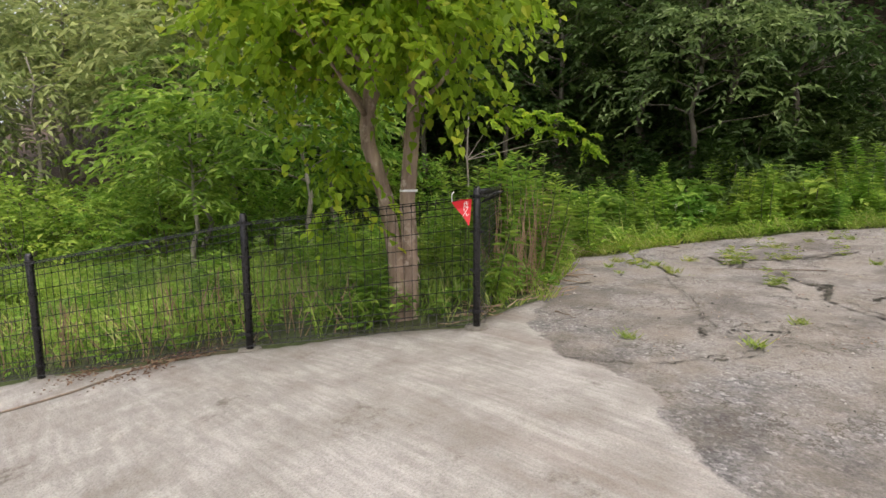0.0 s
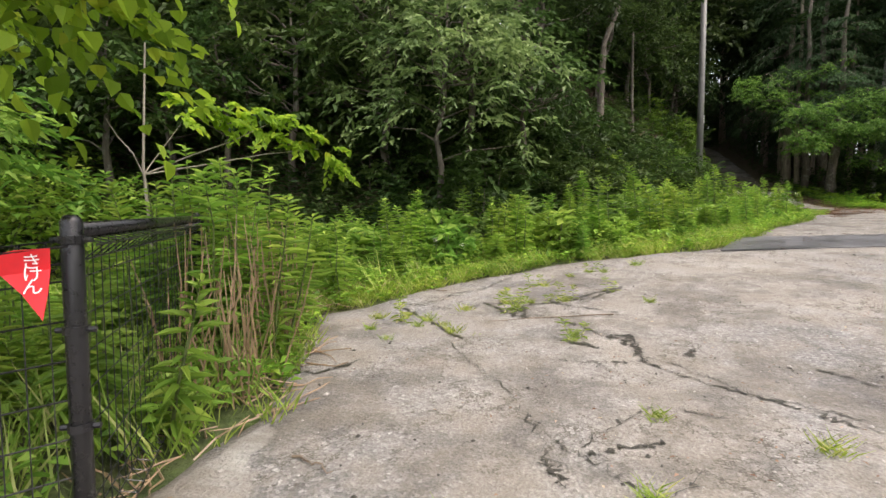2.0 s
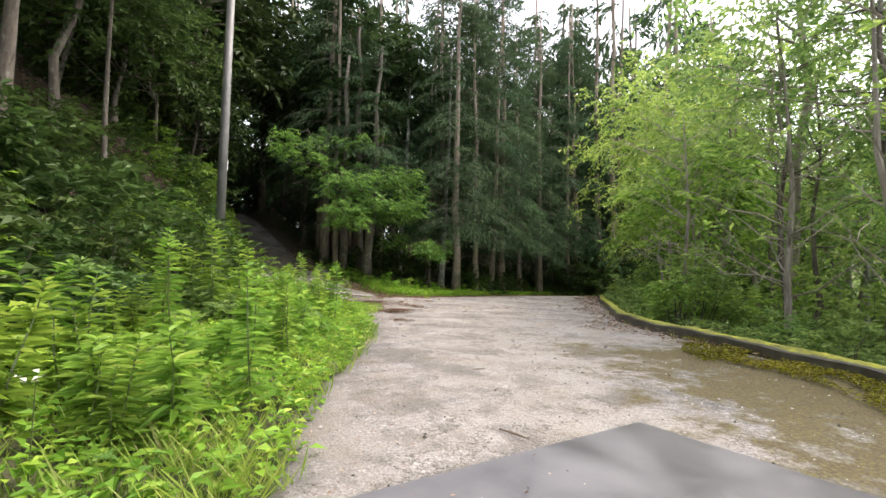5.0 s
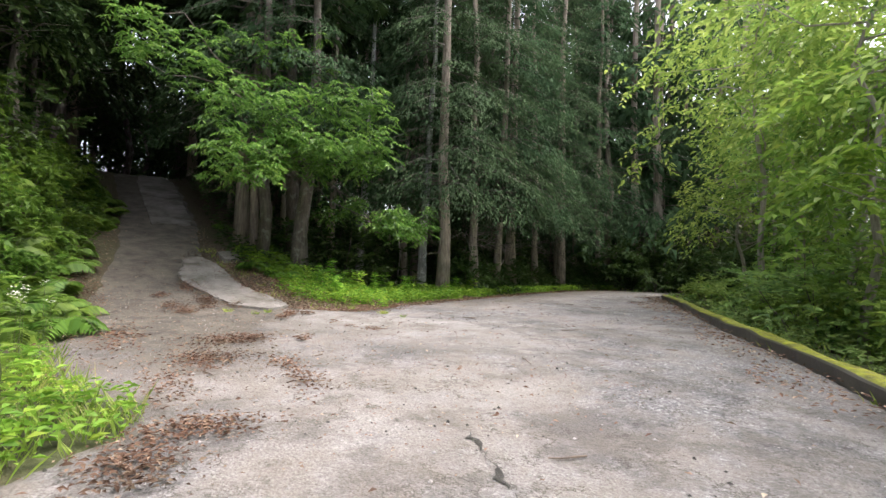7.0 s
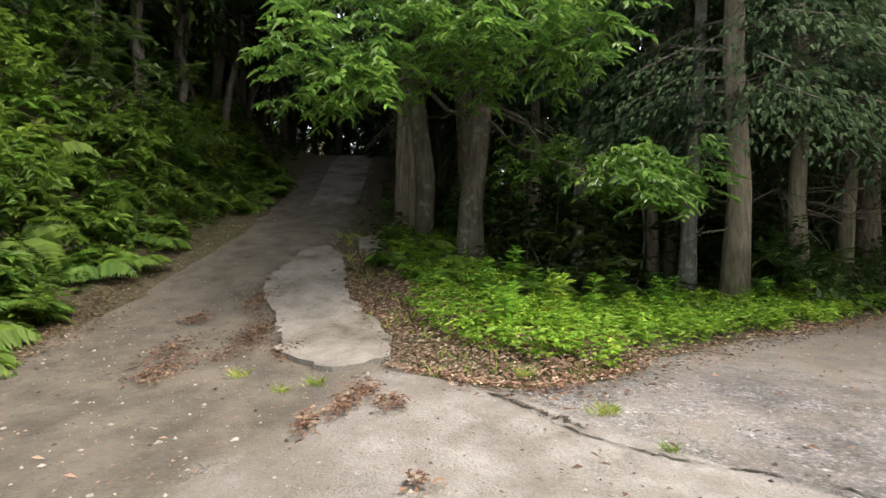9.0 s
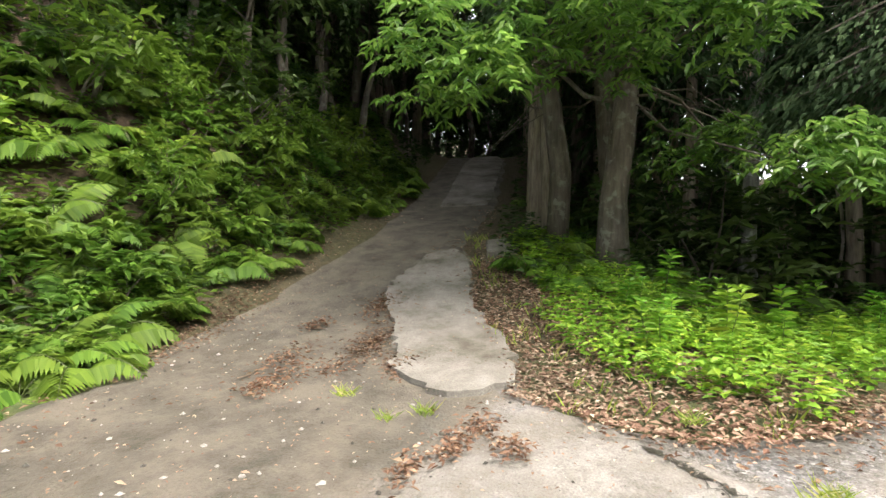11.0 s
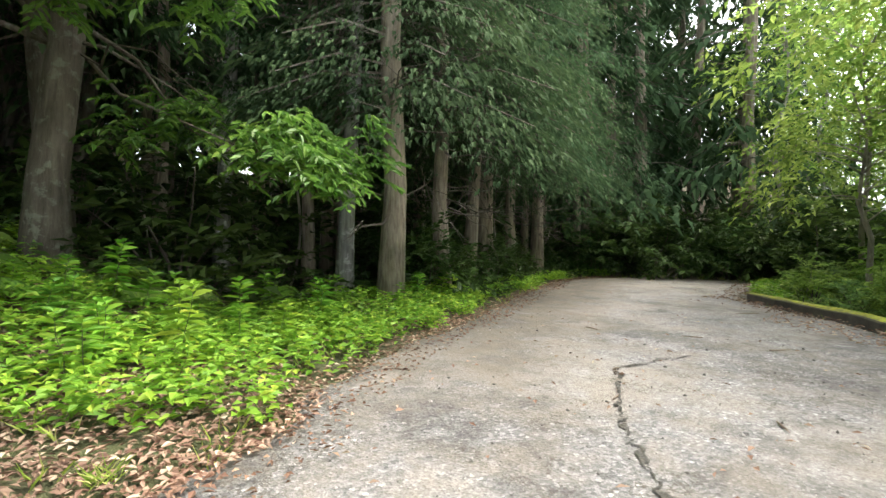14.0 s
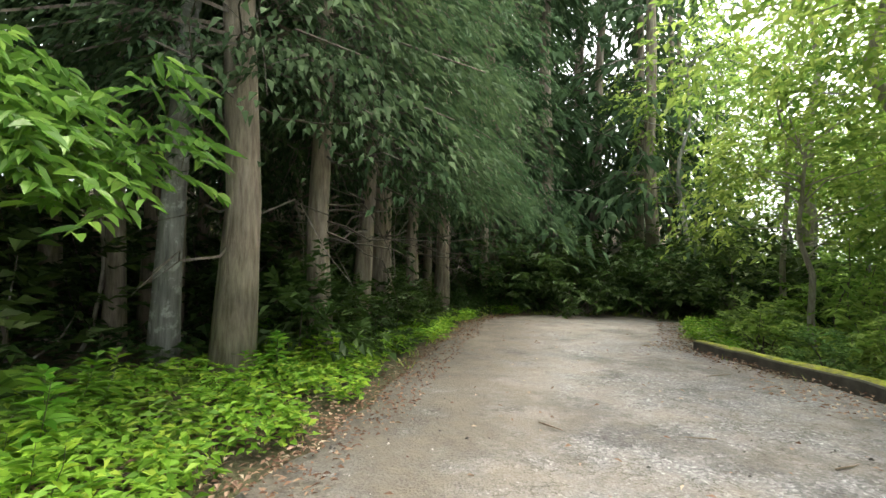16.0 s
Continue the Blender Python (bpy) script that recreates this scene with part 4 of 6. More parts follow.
def spread(kinds, spots, group, scale=(0.8, 1.2), sink=0.02, tilt=3, jitter=True):
    """Plants of a kind at many spots: the first of each kind is moved, the rest are copies."""
    fresh = set(kinds)
    for i, (x, y) in enumerate(spots):
        ob = kinds[i % len(kinds)]
        s = rng.uniform(*scale)
        m = pose(x, y, g(x, y) - sink, rng.normal(0, tilt), rng.normal(0, tilt), rng.uniform(0, 360)) @ Matrix.Diagonal((s, s, s * rng.uniform(0.9, 1.12), 1))
        if ob in fresh:
            fresh.discard(ob)
            ob.matrix_basis = m
            made = ob
        else:
            keep = ob.scale.copy()
            ob.scale = (1, 1, 1)
            made = copy_thing(ob, m)
            ob.scale = keep
        tagged(made, group=group)
    for ob in fresh:
        for c in list(ob.children_recursive):
            bpy.data.objects.remove(c)
        bpy.data.objects.remove(ob)


def scatter(n, box, ok, gap, tries=60):
    """Up to n spots inside a box that pass a test and keep a gap."""
    pts = []
    for _ in range(n * tries):
        if len(pts) >= n:
            break
        p = np.array([rng.uniform(box[0], box[2]), rng.uniform(box[1], box[3])])
        if not ok(*p):
            continue
        if pts and np.min(np.hypot(*(np.array(pts) - p).T)) < gap:
            continue
        pts.append(p)
    return pts


def hill_in(x, y):
    return -float(to_line(np.array(x), np.array(y), HILL_FOOT))


def off_road(x, y):
    return -float(paved(np.array(x, float), np.array(y, float)))


def valley_in(x, y):
    return float(to_line(np.array(x), np.array(y), VALLEY_EDGE))


# wooded hillside behind the verge: a leafy front, then tall trunks under a closed canopy
hill_trees = [broadleaf("broadleaf_tree", "dark green broadleaf tree leafy to the ground", hh, cr, LEAF_HILL, BARK_DARK, 0.07, (0.16, 0.08), 62, 4, 8, 0.03, (rng.normal(0, .3), rng.normal(0, .3)), 0.5)
              for hh, cr in ((2.8, 1.15), (3.6, 1.3), (3.1, 1.25))]
spots = scatter(30, (4.5, -2.5, 10.4, 15), lambda x, y: 0.8 < hill_in(x, y) < 3.6 and off_road(x, y) > 1.5, 0.95)
spots += scatter(16, (13, -3, 36, 4), lambda x, y: 1.6 < hill_in(x, y) < 4.5 and np.hypot(x - 18.05, y + 2.18) > 1.6 and not 13 < x < 21.5, 1.3)
spots += [(34.0, -4.2), (35.0, -5.6), (36.0, -3.6), (35.4, -6.9), (33.9, -2.4), (37.0, -5.0)]
spread(hill_trees, spots, "leafy hillside front", (0.8, 1.25))
# the leaf colour itself carries the shade beside the track
shade_trees = [broadleaf("broadleaf_tree", "tree beside the climbing track with shade-tinted leaves", hh, 1.35, LEAF_FOREST_SHADED, BARK_DARK, 0.07, (0.14, 0.07), 60, 4, 8, 0.05, (rng.normal(0, .2), rng.normal(0, .2)), 0.5) for hh in (3.4, 4.2)]
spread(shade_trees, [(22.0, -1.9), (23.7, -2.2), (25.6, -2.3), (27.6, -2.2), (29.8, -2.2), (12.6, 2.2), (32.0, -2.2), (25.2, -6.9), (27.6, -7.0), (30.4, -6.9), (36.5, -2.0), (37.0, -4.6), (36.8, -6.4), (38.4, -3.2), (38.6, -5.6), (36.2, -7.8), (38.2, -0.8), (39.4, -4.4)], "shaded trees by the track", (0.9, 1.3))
bank_trees = [broadleaf("broadleaf_tree", "dark leafy tree on the bank above the ferns", hh, 1.3, LEAF_HILL, BARK_DARK, 0.06, (0.17, 0.08), 64, 4, 8, 0.02, (rng.normal(0, .2), rng.normal(0, .2)), 0.5) for hh in (3.0, 3.8)]
spread(bank_trees, [(19.6, -0.2), (20.6, -1.0), (21.4, -1.5), (22.3, -0.7), (23.1, -1.6), (24.2, -1.2), (25.3, -1.5), (21.2, 0.2), (23.4, 0.3), (26.5, -1.3), (20.2, 1.0), (22.4, 1.3), (24.8, 0.3)], "leafy trees on the bank", (0.85, 1.25))
# crowns in the darkened leaf colour, standing in for the shade of the woods
tall_trees = [broadleaf("forest_tree", "tall forest tree with high crown of shade-tinted leaves", 7.6, 2.2, LEAF_FOREST_SHADED, BARK_DARK, 0.085, (0.32, 0.16), 46, 5, 7, 0.34, (rng.normal(0, .4), rng.normal(0, .4)), 0.65) for _ in range(3)]
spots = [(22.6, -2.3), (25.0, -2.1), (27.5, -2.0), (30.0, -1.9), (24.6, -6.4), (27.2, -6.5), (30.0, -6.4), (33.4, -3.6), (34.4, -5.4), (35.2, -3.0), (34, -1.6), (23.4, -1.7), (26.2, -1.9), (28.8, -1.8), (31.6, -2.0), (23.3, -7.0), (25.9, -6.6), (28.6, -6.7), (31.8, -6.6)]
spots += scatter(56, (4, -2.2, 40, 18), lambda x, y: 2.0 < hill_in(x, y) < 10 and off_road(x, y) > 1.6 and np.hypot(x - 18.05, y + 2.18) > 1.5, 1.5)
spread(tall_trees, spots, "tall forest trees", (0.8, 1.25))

# cypress stand inside the fork and round the bend
big = conifer("large straight cypress with stringy brown bark", 12.5, BARK_CEDAR, 0.125, 2.2, 96, 22, 1.4, 0.62, 2.1)
spread([big], [(20.22, -9.33), (22.7, -5.9), (21.3, -12.0), (22.2, -14.6)], "large cypresses at the road", (0.97, 1.05), 0.05, 0.5)
mid = conifer("straight cypress with grey-brown bark and hanging sprays", 11.5, BARK_CEDAR, 0.092, 2.1, 90, 26, 1.35, 0.62, 2.1)
spread([mid], [(20.42, -10.3), (20.9, -11.2), (21.7, -13.2), (22.4, -16.4)], "cypresses at the road", (0.97, 1.05), 0.05, 0.5)
dark_stem = conifer("dark mossy cypress trunk at the fork", 8.5, BARK_DARK, 0.15, 3.2, 44, 8, 1.2, 0.65, 1.7)
spread([dark_stem], [(20.82, -6.6), (21.9, -6.75)], "dark trunks at the fork", (0.95, 1.05), 0.05, 1.5)
grey = conifer("thin cypress with pale grey lichened bark", 8.5, BARK_GREY, 0.1, 2.6, 44, 8, 0.9, 0.62, 1.7)
spread([grey], [(21.0, -9.28), (22.3, -8.4)], "grey cypress trunks", (0.95, 1.05), 0.05, 0.5)
first = [(20.22, -9.33), (20.42, -10.3), (20.82, -6.6), (21.9, -6.75), (21.0, -9.28), (21.55, -9.08), (22.3, -8.4), (22.6, -7.8), (22.7, -5.9)]
stand = [conifer("slender cypress in the shaded plantation", hh, BARK_CEDAR, gi, ba, 54, 6, 1.1, 1.0, 0.9) for hh, gi, ba in ((12.0, 0.085, 2.6), (11.0, 0.07, 2.3), (12.0, 0.1, 2.9))]
thin_stem = conifer("slim brown cypress at the forest edge", 8.0, BARK_CEDAR, 0.085, 2.6, 40, 6, 0.8, 0.75, 1.3)
spread([thin_stem], [(21.85, -9.3), (22.6, -7.8)], "thin cypress stems", (0.95, 1.05), 0.05, 0.8)
more = [(21.7, -9.7)] + scatter(40, (20.2, -19, 28, -5.6), lambda x, y: off_road(x, y) > (1.3 if y < -9 else 0.9) and x > (22.4 if y < -11 else 21.9) and all(np.hypot(x - a, y - b) > 0.55 for a, b in first), 0.85)
spread(stand, more, "cypress stand", (0.9, 1.15), 0.05, 0.7)
deep = [conifer("dark cypress deep in the plantation", hh, BARK_CEDAR, 0.12, 1.6, 46, 3, 1.4, 1.9, 0.34) for hh in (12.0, 10.5)]
spots = scatter(48, (22, -30, 46, -5.6), lambda x, y: off_road(x, y) > 1.5 and (x > 27 or y < -18), 1.45)
spots += scatter(22, (19.5, -27, 27, -17.2), lambda x, y: off_road(x, y) > 0.8 and valley_in(x, y) < 0.2, 1.2)
spots += scatter(26, (30, -8, 46, 6), lambda x, y: off_road(x, y) > 0.9 and x > 31, 1.5)
spread([conifer("dark cypress on the bank above the track", 11.0, BARK_CEDAR, 0.085, 2.6, 50, 6, 1.2, 1.0, 0.9)], scatter(10, (23.5, -2.0, 32, 3), lambda x, y: off_road(x, y) > 1.2 and hill_in(x, y) > 0.8, 1.5), "cypresses above the track", (0.9, 1.15), 0.05, 0.8)
spread(deep, spots, "deep plantation", (1.0, 1.45), 0.05, 0.8)

# trees over the valley beyond the kerb
light = [broadleaf("young_tree", "slender young tree with light green leaves", hh, cr, LEAF_LIGHT, BARK_TWIG, 0.045, (0.12, 0.055), 58, 5, 8, 0.15, (rng.normal(0, .3), rng.normal(0, .3)), 0.42) for hh, cr in ((4.4, 1.25), (5.4, 1.4), (3.8, 1.2))]
spots = [(8.6, -6.2), (13.6, -10.3), (15.6, -12.6), (16.9, -14.6), (17.4, -16.4), (12.0, -9.0), (10.2, -8.0), (14.6, -13.4)]
spots += scatter(22, (5, -28, 20, -6), lambda x, y: 1.0 < valley_in(x, y) < 6 and off_road(x, y) > 1.1 and (x > 9.5 or valley_in(x, y) > 2.5), 1.15)
spread(light, [q for q in spots if q[0] > 12.8], "light green trees beyond the kerb", (0.85, 1.25))
mixed = [broadleaf("young_tree", "mid-green young tree with thin dark trunk", hh, cr, LEAF_BUSH, BARK_DARK, 0.04, (0.12, 0.05), 48, 4, 8, bb, (rng.normal(0, .3), rng.normal(0, .3)), 0.42) for hh, cr, bb in ((5.6, 1.35, 0.08), (4.6, 1.25, 0.04))]
spread(mixed, [q for q in spots if q[0] <= 12.8] + [(7.2, -7.6), (9.0, -7.8), (6.0, -7.0)], "young trees above the valley", (0.95, 1.35))
tall_light = broadleaf("valley_tree", "tall light tree with spreading branches and gaps", 8.0, 2.0, LEAF_LIGHT, BARK_TWIG, 0.09, (0.15, 0.07), 42, 5, 8, 0.3, (-0.3, 0.4), 0.55)
spread([tall_light], [(8.3, -7.4), (11.0, -9.6), (13.8, -12.2), (16.2, -15.2), (15.0, -16.8), (17.0, -18.4)], "tall trees above the valley", (0.9, 1.15))
edge = [broadleaf("broadleaf_tree", "dense mid-green tree above the valley", 6.2, 1.8, LEAF_BUSH, BARK_GREY, 0.08, (0.14, 0.065), 60, 5, 8, 0.22, (0.2, 0.1), 0.5) for _ in range(2)]
spots = scatter(36, (0, -36, 22, -8), lambda x, y: 5.0 < valley_in(x, y) < 14, 1.7)
spread(edge, spots, "valley trees", (0.9, 1.4))
screen = [broadleaf("broadleaf_tree", "light green leafy tree beyond the bend", hh, 1.6, LEAF_LIGHT, BARK_GREY, 0.06, (0.15, 0.07), 52, 4, 8, 0.06, (rng.normal(0, .2), rng.normal(0, .2)), 0.5) for hh in (4.6, 5.8)]
spread(screen, scatter(22, (11, -27, 19.6, -14), lambda x, y: off_road(x, y) > 1.3 and valley_in(x, y) > 0.6 or off_road(x, y) > 1.6 and y < -18.5, 1.35), "light trees beyond the bend", (0.9, 1.25))

spread([broadleaf("sumac_tree", "young tree with bright compound leaves beside the kerb", 3.0, 0.85, LEAF_SUMAC, BARK_TWIG, 0.03, (0.17, 0.07), 26, 4, 9, 0.35, (0.1, 0.2), 0.45, flat=0.25)], [(11.5, -8.0), (13.0, -9.6)], "compound-leaved trees by the kerb", (0.9, 1.1))
# pale bamboo-like woods and bright bushes behind the field
pale = [broadleaf("bamboo_clump", "pale feathery bamboo grove on the far slope", 4.6, 1.5, LEAF_PALE, BARK_TWIG, 0.06, (0.24, 0.07), 60, 5, 7, 0.1, (0.3, 0.2), 0.8, "bamboo") for _ in range(2)]
spots = scatter(42, (-14, 11, 7, 26), lambda x, y: 0.6 < hill_in(x, y) < 9 and (x > 1.2 or hill_in(x, y) < 3), 1.7)
spread(pale, spots, "bamboo groves", (0.9, 1.35))
spots = scatter(38, (-8, 7.0, 7.5, 17), lambda x, y: -2.2 < hill_in(x, y) < 1.6 and off_road(x, y) > 2.5, 0.95)
spread([bush("large_bush", "large rounded bush with bright green leaves", 1.1, 1.5, LEAF_WEED, (0.13, 0.06), 40, 5, 7), bush("large_bush", "large spreading bush with bright green leaves", 1.3, 1.2, LEAF_WEED, (0.12, 0.06), 40, 5, 7)], spots, "bushes behind the field", (0.8, 1.3))
sumac = [broadleaf("sumac_tree", "green tree with drooping compound leaves behind the field", hh, cr, LEAF_SUMAC, BARK_TWIG, 0.045, (0.2, 0.075), 46, 4, 8, 0.2, (rng.normal(0, .2), rng.normal(0, .2)), 0.5, flat=0.25) for hh, cr in ((2.9, 1.15), (3.4, 1.3))]
spread(sumac, [(2.5, 7.8), (3.8, 6.6), (4.7, 7.4), (3.2, 9.2)], "compound-leaved trees", (0.85, 1.15))
far = [broadleaf("far_tree", "distant tree on the far valley side", 9, 3.2, LEAF_BUSH, BARK_DARK, 0.12, (0.5, 0.24), 36, 4, 4, 0.1, (0, 0), 0.9)]
spots = scatter(42, (-30, -52, 40, -14), lambda x, y: 13 < valley_in(x, y) < 26, 2.6) + scatter(16, (-34, -6, -14, 30), lambda x, y: True, 3.5)
spread(far, spots, "far trees", (0.9, 1.4))

# two-stemmed maple behind the fence
maple = thing("maple_tree", "two-stemmed maple with flaking pale bark and yellow-green leaves", "tree", at=(2.1, 2.5, g(2.1, 2.5)))
R0 = np.array([0.714, -0.70, 0])
stem_a = np.array([R0 * o + (0, 0, zz) for o, zz in ((-0.04, -0.2), (-0.05, 0.35), (-0.12, 0.8), (-0.24, 1.2), (-0.19, 1.55), (-0.24, 2.2), (-0.3, 3.6))])
stem_b = np.array([R0 * o + (0, 0, zz) for o, zz in ((0.03, -0.2), (0.03, 0.35), (0.02, 0.8), (0.07, 1.35), (0.11, 1.7), (0.13, 2.4), (0.2, 3.8))])
for line in (stem_a, stem_b):
    part("stem", mesh("stem", *tube(smooth := np.array([[np.interp(k, np.linspace(0, 1, 7), line[:, j]) for j in range(3)] for k in np.linspace(0, 1, 22)]), np.interp(np.linspace(0, 1, 22), [0, 0.2, 1], [0.064, 0.054, 0.038]), 12, 0.07), BARK_PALE, True), maple)
flakes_b = []
for line in (stem_a, stem_b):
    for k in rng.uniform(0.15, 0.6, 40):
        c = np.array([np.interp(k, np.linspace(0, 1, 7), line[:, j]) for j in range(3)])
        a = rng.uniform(0, 6.28)
        o = np.array([math.cos(a), math.sin(a), 0])
        flakes_b.append((c + o * 0.05, o * 0.3 + (0, 0, rng.choice([-1, 1])), o))
fb = [np.array(k) for k in zip(*flakes_b)]
part("flaking_bark", mesh("flaking_bark", *leaves(fb[0], fb[1], fb[2], rng.uniform(0.04, 0.1, len(fb[0])), rng.uniform(0.015, 0.03, len(fb[0])), 0.2, -0.1), BARK_PALE), maple, "peeling strips of bark", kind="stuff")
n = 230
d = unit(rng.normal(0, 1, (n, 3)))
tips = np.array([-0.15, 0.1, 2.55]) + d * rng.uniform(0.35, 1.0, (n, 1)) * (1.1, 1.1, 1.25)
tips = tips[(tips[:, 2] > 1.45) & ~((np.hypot(tips[:, 0], tips[:, 1]) < 0.3) & (tips[:, 2] < 1.8))]
low = np.array([(-0.3, 0.25, 1.0), (-0.35, 0.3, 1.2), (-0.3, 0.25, 0.85), (0.3, -0.1, 1.55), (0.45, -0.2, 1.5), (-0.5, 0.5, 1.5), (-0.6, 0.55, 1.6)])
alltips = np.concatenate([tips, low])
limbs = []
for t in tips[::4]:
    line = stem_a if t @ R0 < 0 else stem_b
    zs = max(1.3, t[2] - rng.uniform(0.35, 0.8))
    limbs.append(tube(bend([np.interp(zs, line[:, 2], line[:, j]) for j in range(3)], t, 5, 0.07), 0.02 * np.linspace(1, 0.15, 5), 5))
for limb in limbs:
    part("limb", mesh("limb", *limb, BARK_PALE, True), maple)
part("crown", mesh("crown", *sprays(alltips, unit(alltips - (0, 0, 2.3)) * (1, 1, 0.5), 8, 9, 0.3, 0.07, 0.056, 0.5, 0.9, 0.8, blade_leaves), LEAF_MAPLE), maple)
part("paint_ring", mesh("paint_ring", *tube([(0.02, -0.02, 0.84), (0.02, -0.02, 0.855)], [0.0585, 0.0585], 14), WHITE), maple, "white painted band")

# thin maple shoot with yellow leaves beside the corner
shoot = thing("maple_sapling", "thin maple sapling with yellow-green leaf sprays", "sapling", at=(3.9, 3.6, g(3.9, 3.6)))
spine = np.array([(0, 0, -0.1), (0.02, 0, 0.6), (0, 0.02, 1.1), (0.03, 0, 1.9)])
forks = [tube(spine, [0.013, 0.011, 0.009, 0.005], 6)] + [tube(bend((0, 0.02, 1.05), e, 4, 0.04), [0.006, 0.005, 0.004, 0.002], 4) for e in ((-0.15, 0.15, 1.4), (0.18, -0.12, 1.4), (0.6, -0.5, 1.45), (0.9, -0.75, 1.3))]
part("stem", mesh("stem", *joined(forks), BARK_TWIG), shoot)
tp = np.array([(0.35, -0.3, 1.5), (0.5, -0.4, 1.52), (0.65, -0.55, 1.45), (0.8, -0.68, 1.36), (0.95, -0.8, 1.25), (0.2, -0.15, 1.5)])
part("crown", mesh("crown", *sprays(tp, np.tile((0.6, -0.5, -0.1), (6, 1)), 8, 9, 0.17, 0.07, 0.055, 0.4, 0.8, 0.5, blade_leaves), LEAF_MAPLE), shoot)

# overhanging bush-tree on the bank
over = broadleaf("broadleaf_tree", "grey-green broadleaf tree leaning out over the verge", 3.9, 1.25, LEAF_OVER, BARK_DARK, 0.05, (0.13, 0.055), 110, 5, 8, 0.06, (-0.4, -0.3), 0.4, low=0.16)
over.matrix_basis = pose(8.6, 3.1, g(8.6, 3.1) - 0.05)

# chestnut limb hanging over the fork
nut = thing("chestnut_tree", "chestnut tree with drooping toothed leaves over the track", "tree", at=(21.6, -6.1, g(21.6, -6.1)))
part("trunk", mesh("trunk", *tube(bend((0, 0, -0.2), (-0.4, 0.1, 6.6), 8, 0.02), np.linspace(0.13, 0.04, 8), 10, 0.05), BARK_DARK, True), nut)
base = np.array([21.6, -6.1, g(21.6, -6.1)])
tips = []
for c, ext, k in (((19.0, -5.3, 3.1), (0.55, 0.5, 0.3), 44), ((19.2, -6.25, 3.35), (0.55, 0.5, 0.35), 40), ((19.25, -7.2, 3.5), (0.6, 0.5, 0.35), 36), ((19.25, -7.95, 2.35), (0.35, 0.45, 0.24), 36),
                  ((19.5, -5.5, 3.95), (0.8, 0.8, 0.4), 44), ((19.7, -7.0, 4.3), (0.8, 0.8, 0.4), 40), ((20.3, -7.3, 2.65), (0.35, 0.35, 0.25), 18), ((20.9, -6.0, 5.2), (1.0, 1.2, 0.6), 40), ((20.4, -4.3, 4.9), (0.9, 0.8, 0.4), 40)):
    tips.append(np.array(c) + rng.uniform(-1, 1, (k, 3)) * ext * 0.85)
tips = np.concatenate(tips) - base + (0.2, 0, 0)
limbs = [tube(bend((-0.15, 0.05, max(2.0, t[2] - 0.5)), t, 6, 0.1), 0.03 * np.linspace(1, 0.12, 6), 5) for t in tips[::17]]
for limb in limbs:
    part("limb", mesh("limb", *limb, BARK_DARK, True), nut)
part("crown", mesh("crown", *sprays(tips, np.tile((-0.7, 0.05, -0.1), (len(tips), 1)), 5, 9, 0.24, 0.1, 0.036, 0.32, 0.75, 0.1, blade_leaves), LEAF_CHESTNUT), nut)

# pale trunks in front of the dark hillside, their shade put into a dark bark colour
lone = thing("forest_tree", "slender grey-brown tree leaning before dark woods", "tree")
part("trunk", mesh("trunk", *tube(np.stack([0.25 * np.linspace(0, 1, 12) ** 1.6, 0.12 * np.sin(np.linspace(0, 2.6, 12)), np.linspace(-0.3, 4.6, 12)], 1), np.linspace(0.075, 0.035, 12), 10, 0.05), BARK_DARK, True), lone)
spread([lone], [(16.92, -0.26), (19.1, 0.85), (18.2, 2.3), (15.2, 2.2)], "pale trunks", (0.7, 0.95), 0.05, 7)

# bare twiggy small trees at the valley edge
bare = thing("bare_sapling", "small tree with pale bare twigs and few leaves", "sapling")
tw = [tube(np.array([(0, 0, -0.3), (0.02, 0.03, 0.8), (-0.05, 0.1, 1.6), (-0.02, 0.1, 2.9)]), [0.035, 0.03, 0.022, 0.008], 7)]
ends = []
for i in range(26):
    z = rng.uniform(0.5, 2.6)
    a = rng.uniform(0, 6.28)
    e = np.array([math.cos(a), math.sin(a), 0.5]) * rng.uniform(0.5, 1.0) + (0, 0, z)
    l = bend((0, 0.06, z), e, 5, 0.07)
    tw.append(tube(l, 0.01 * np.linspace(1, 0.2, 5), 4))
    for _ in range(3):
        s = l[rng.integers(2, 5)]
        tw.append(tube(bend(s, s + rng.normal(0, 0.22, 3) + (0, 0, 0.1), 4, 0.08), [0.004, 0.003, 0.003, 0.0015], 3))
    ends.append(e)
part("branchwork", mesh("branchwork", *joined(tw), BARK_TWIG), bare, kind="stuff")
part("foliage", mesh("foliage", *sprays(np.array(ends)[::2], np.tile((0.1, 0.1, 0.2), (13, 1)), 3, 6, 0.3, 0.09, 0.045, 0.3, 1.0, 0.6), LEAF_LIGHT), bare)
spread([bare], [(8.4, -5.9), (9.6, -6.7), (11.2, -7.4), (7.6, -6.6)], "twiggy saplings at the road edge", (0.95, 1.2), 0.05, 3)

def area_spots(n, box, ok):
    p = np.stack([rng.uniform(box[0], box[2], n * 6), rng.uniform(box[1], box[3], n * 6)], 1)
    return p[ok(p[:, 0], p[:, 1])][:n]


def off(x, y):
    return -paved(x, y)


# ---- verge plants ----
spots = scatter(17, (3.3, 2.3, 4.1, 3.3), lambda x, y: off_road(x, y) > 0.1, 0.13)
spread([weed("tall goldenrod weed crowding the fence corner", t, LEAF_WEED, 3, 60, (0.12, 0.022)) for t in (1.1, 0.95)], spots, "weeds at the fence corner", (0.85, 1.1))
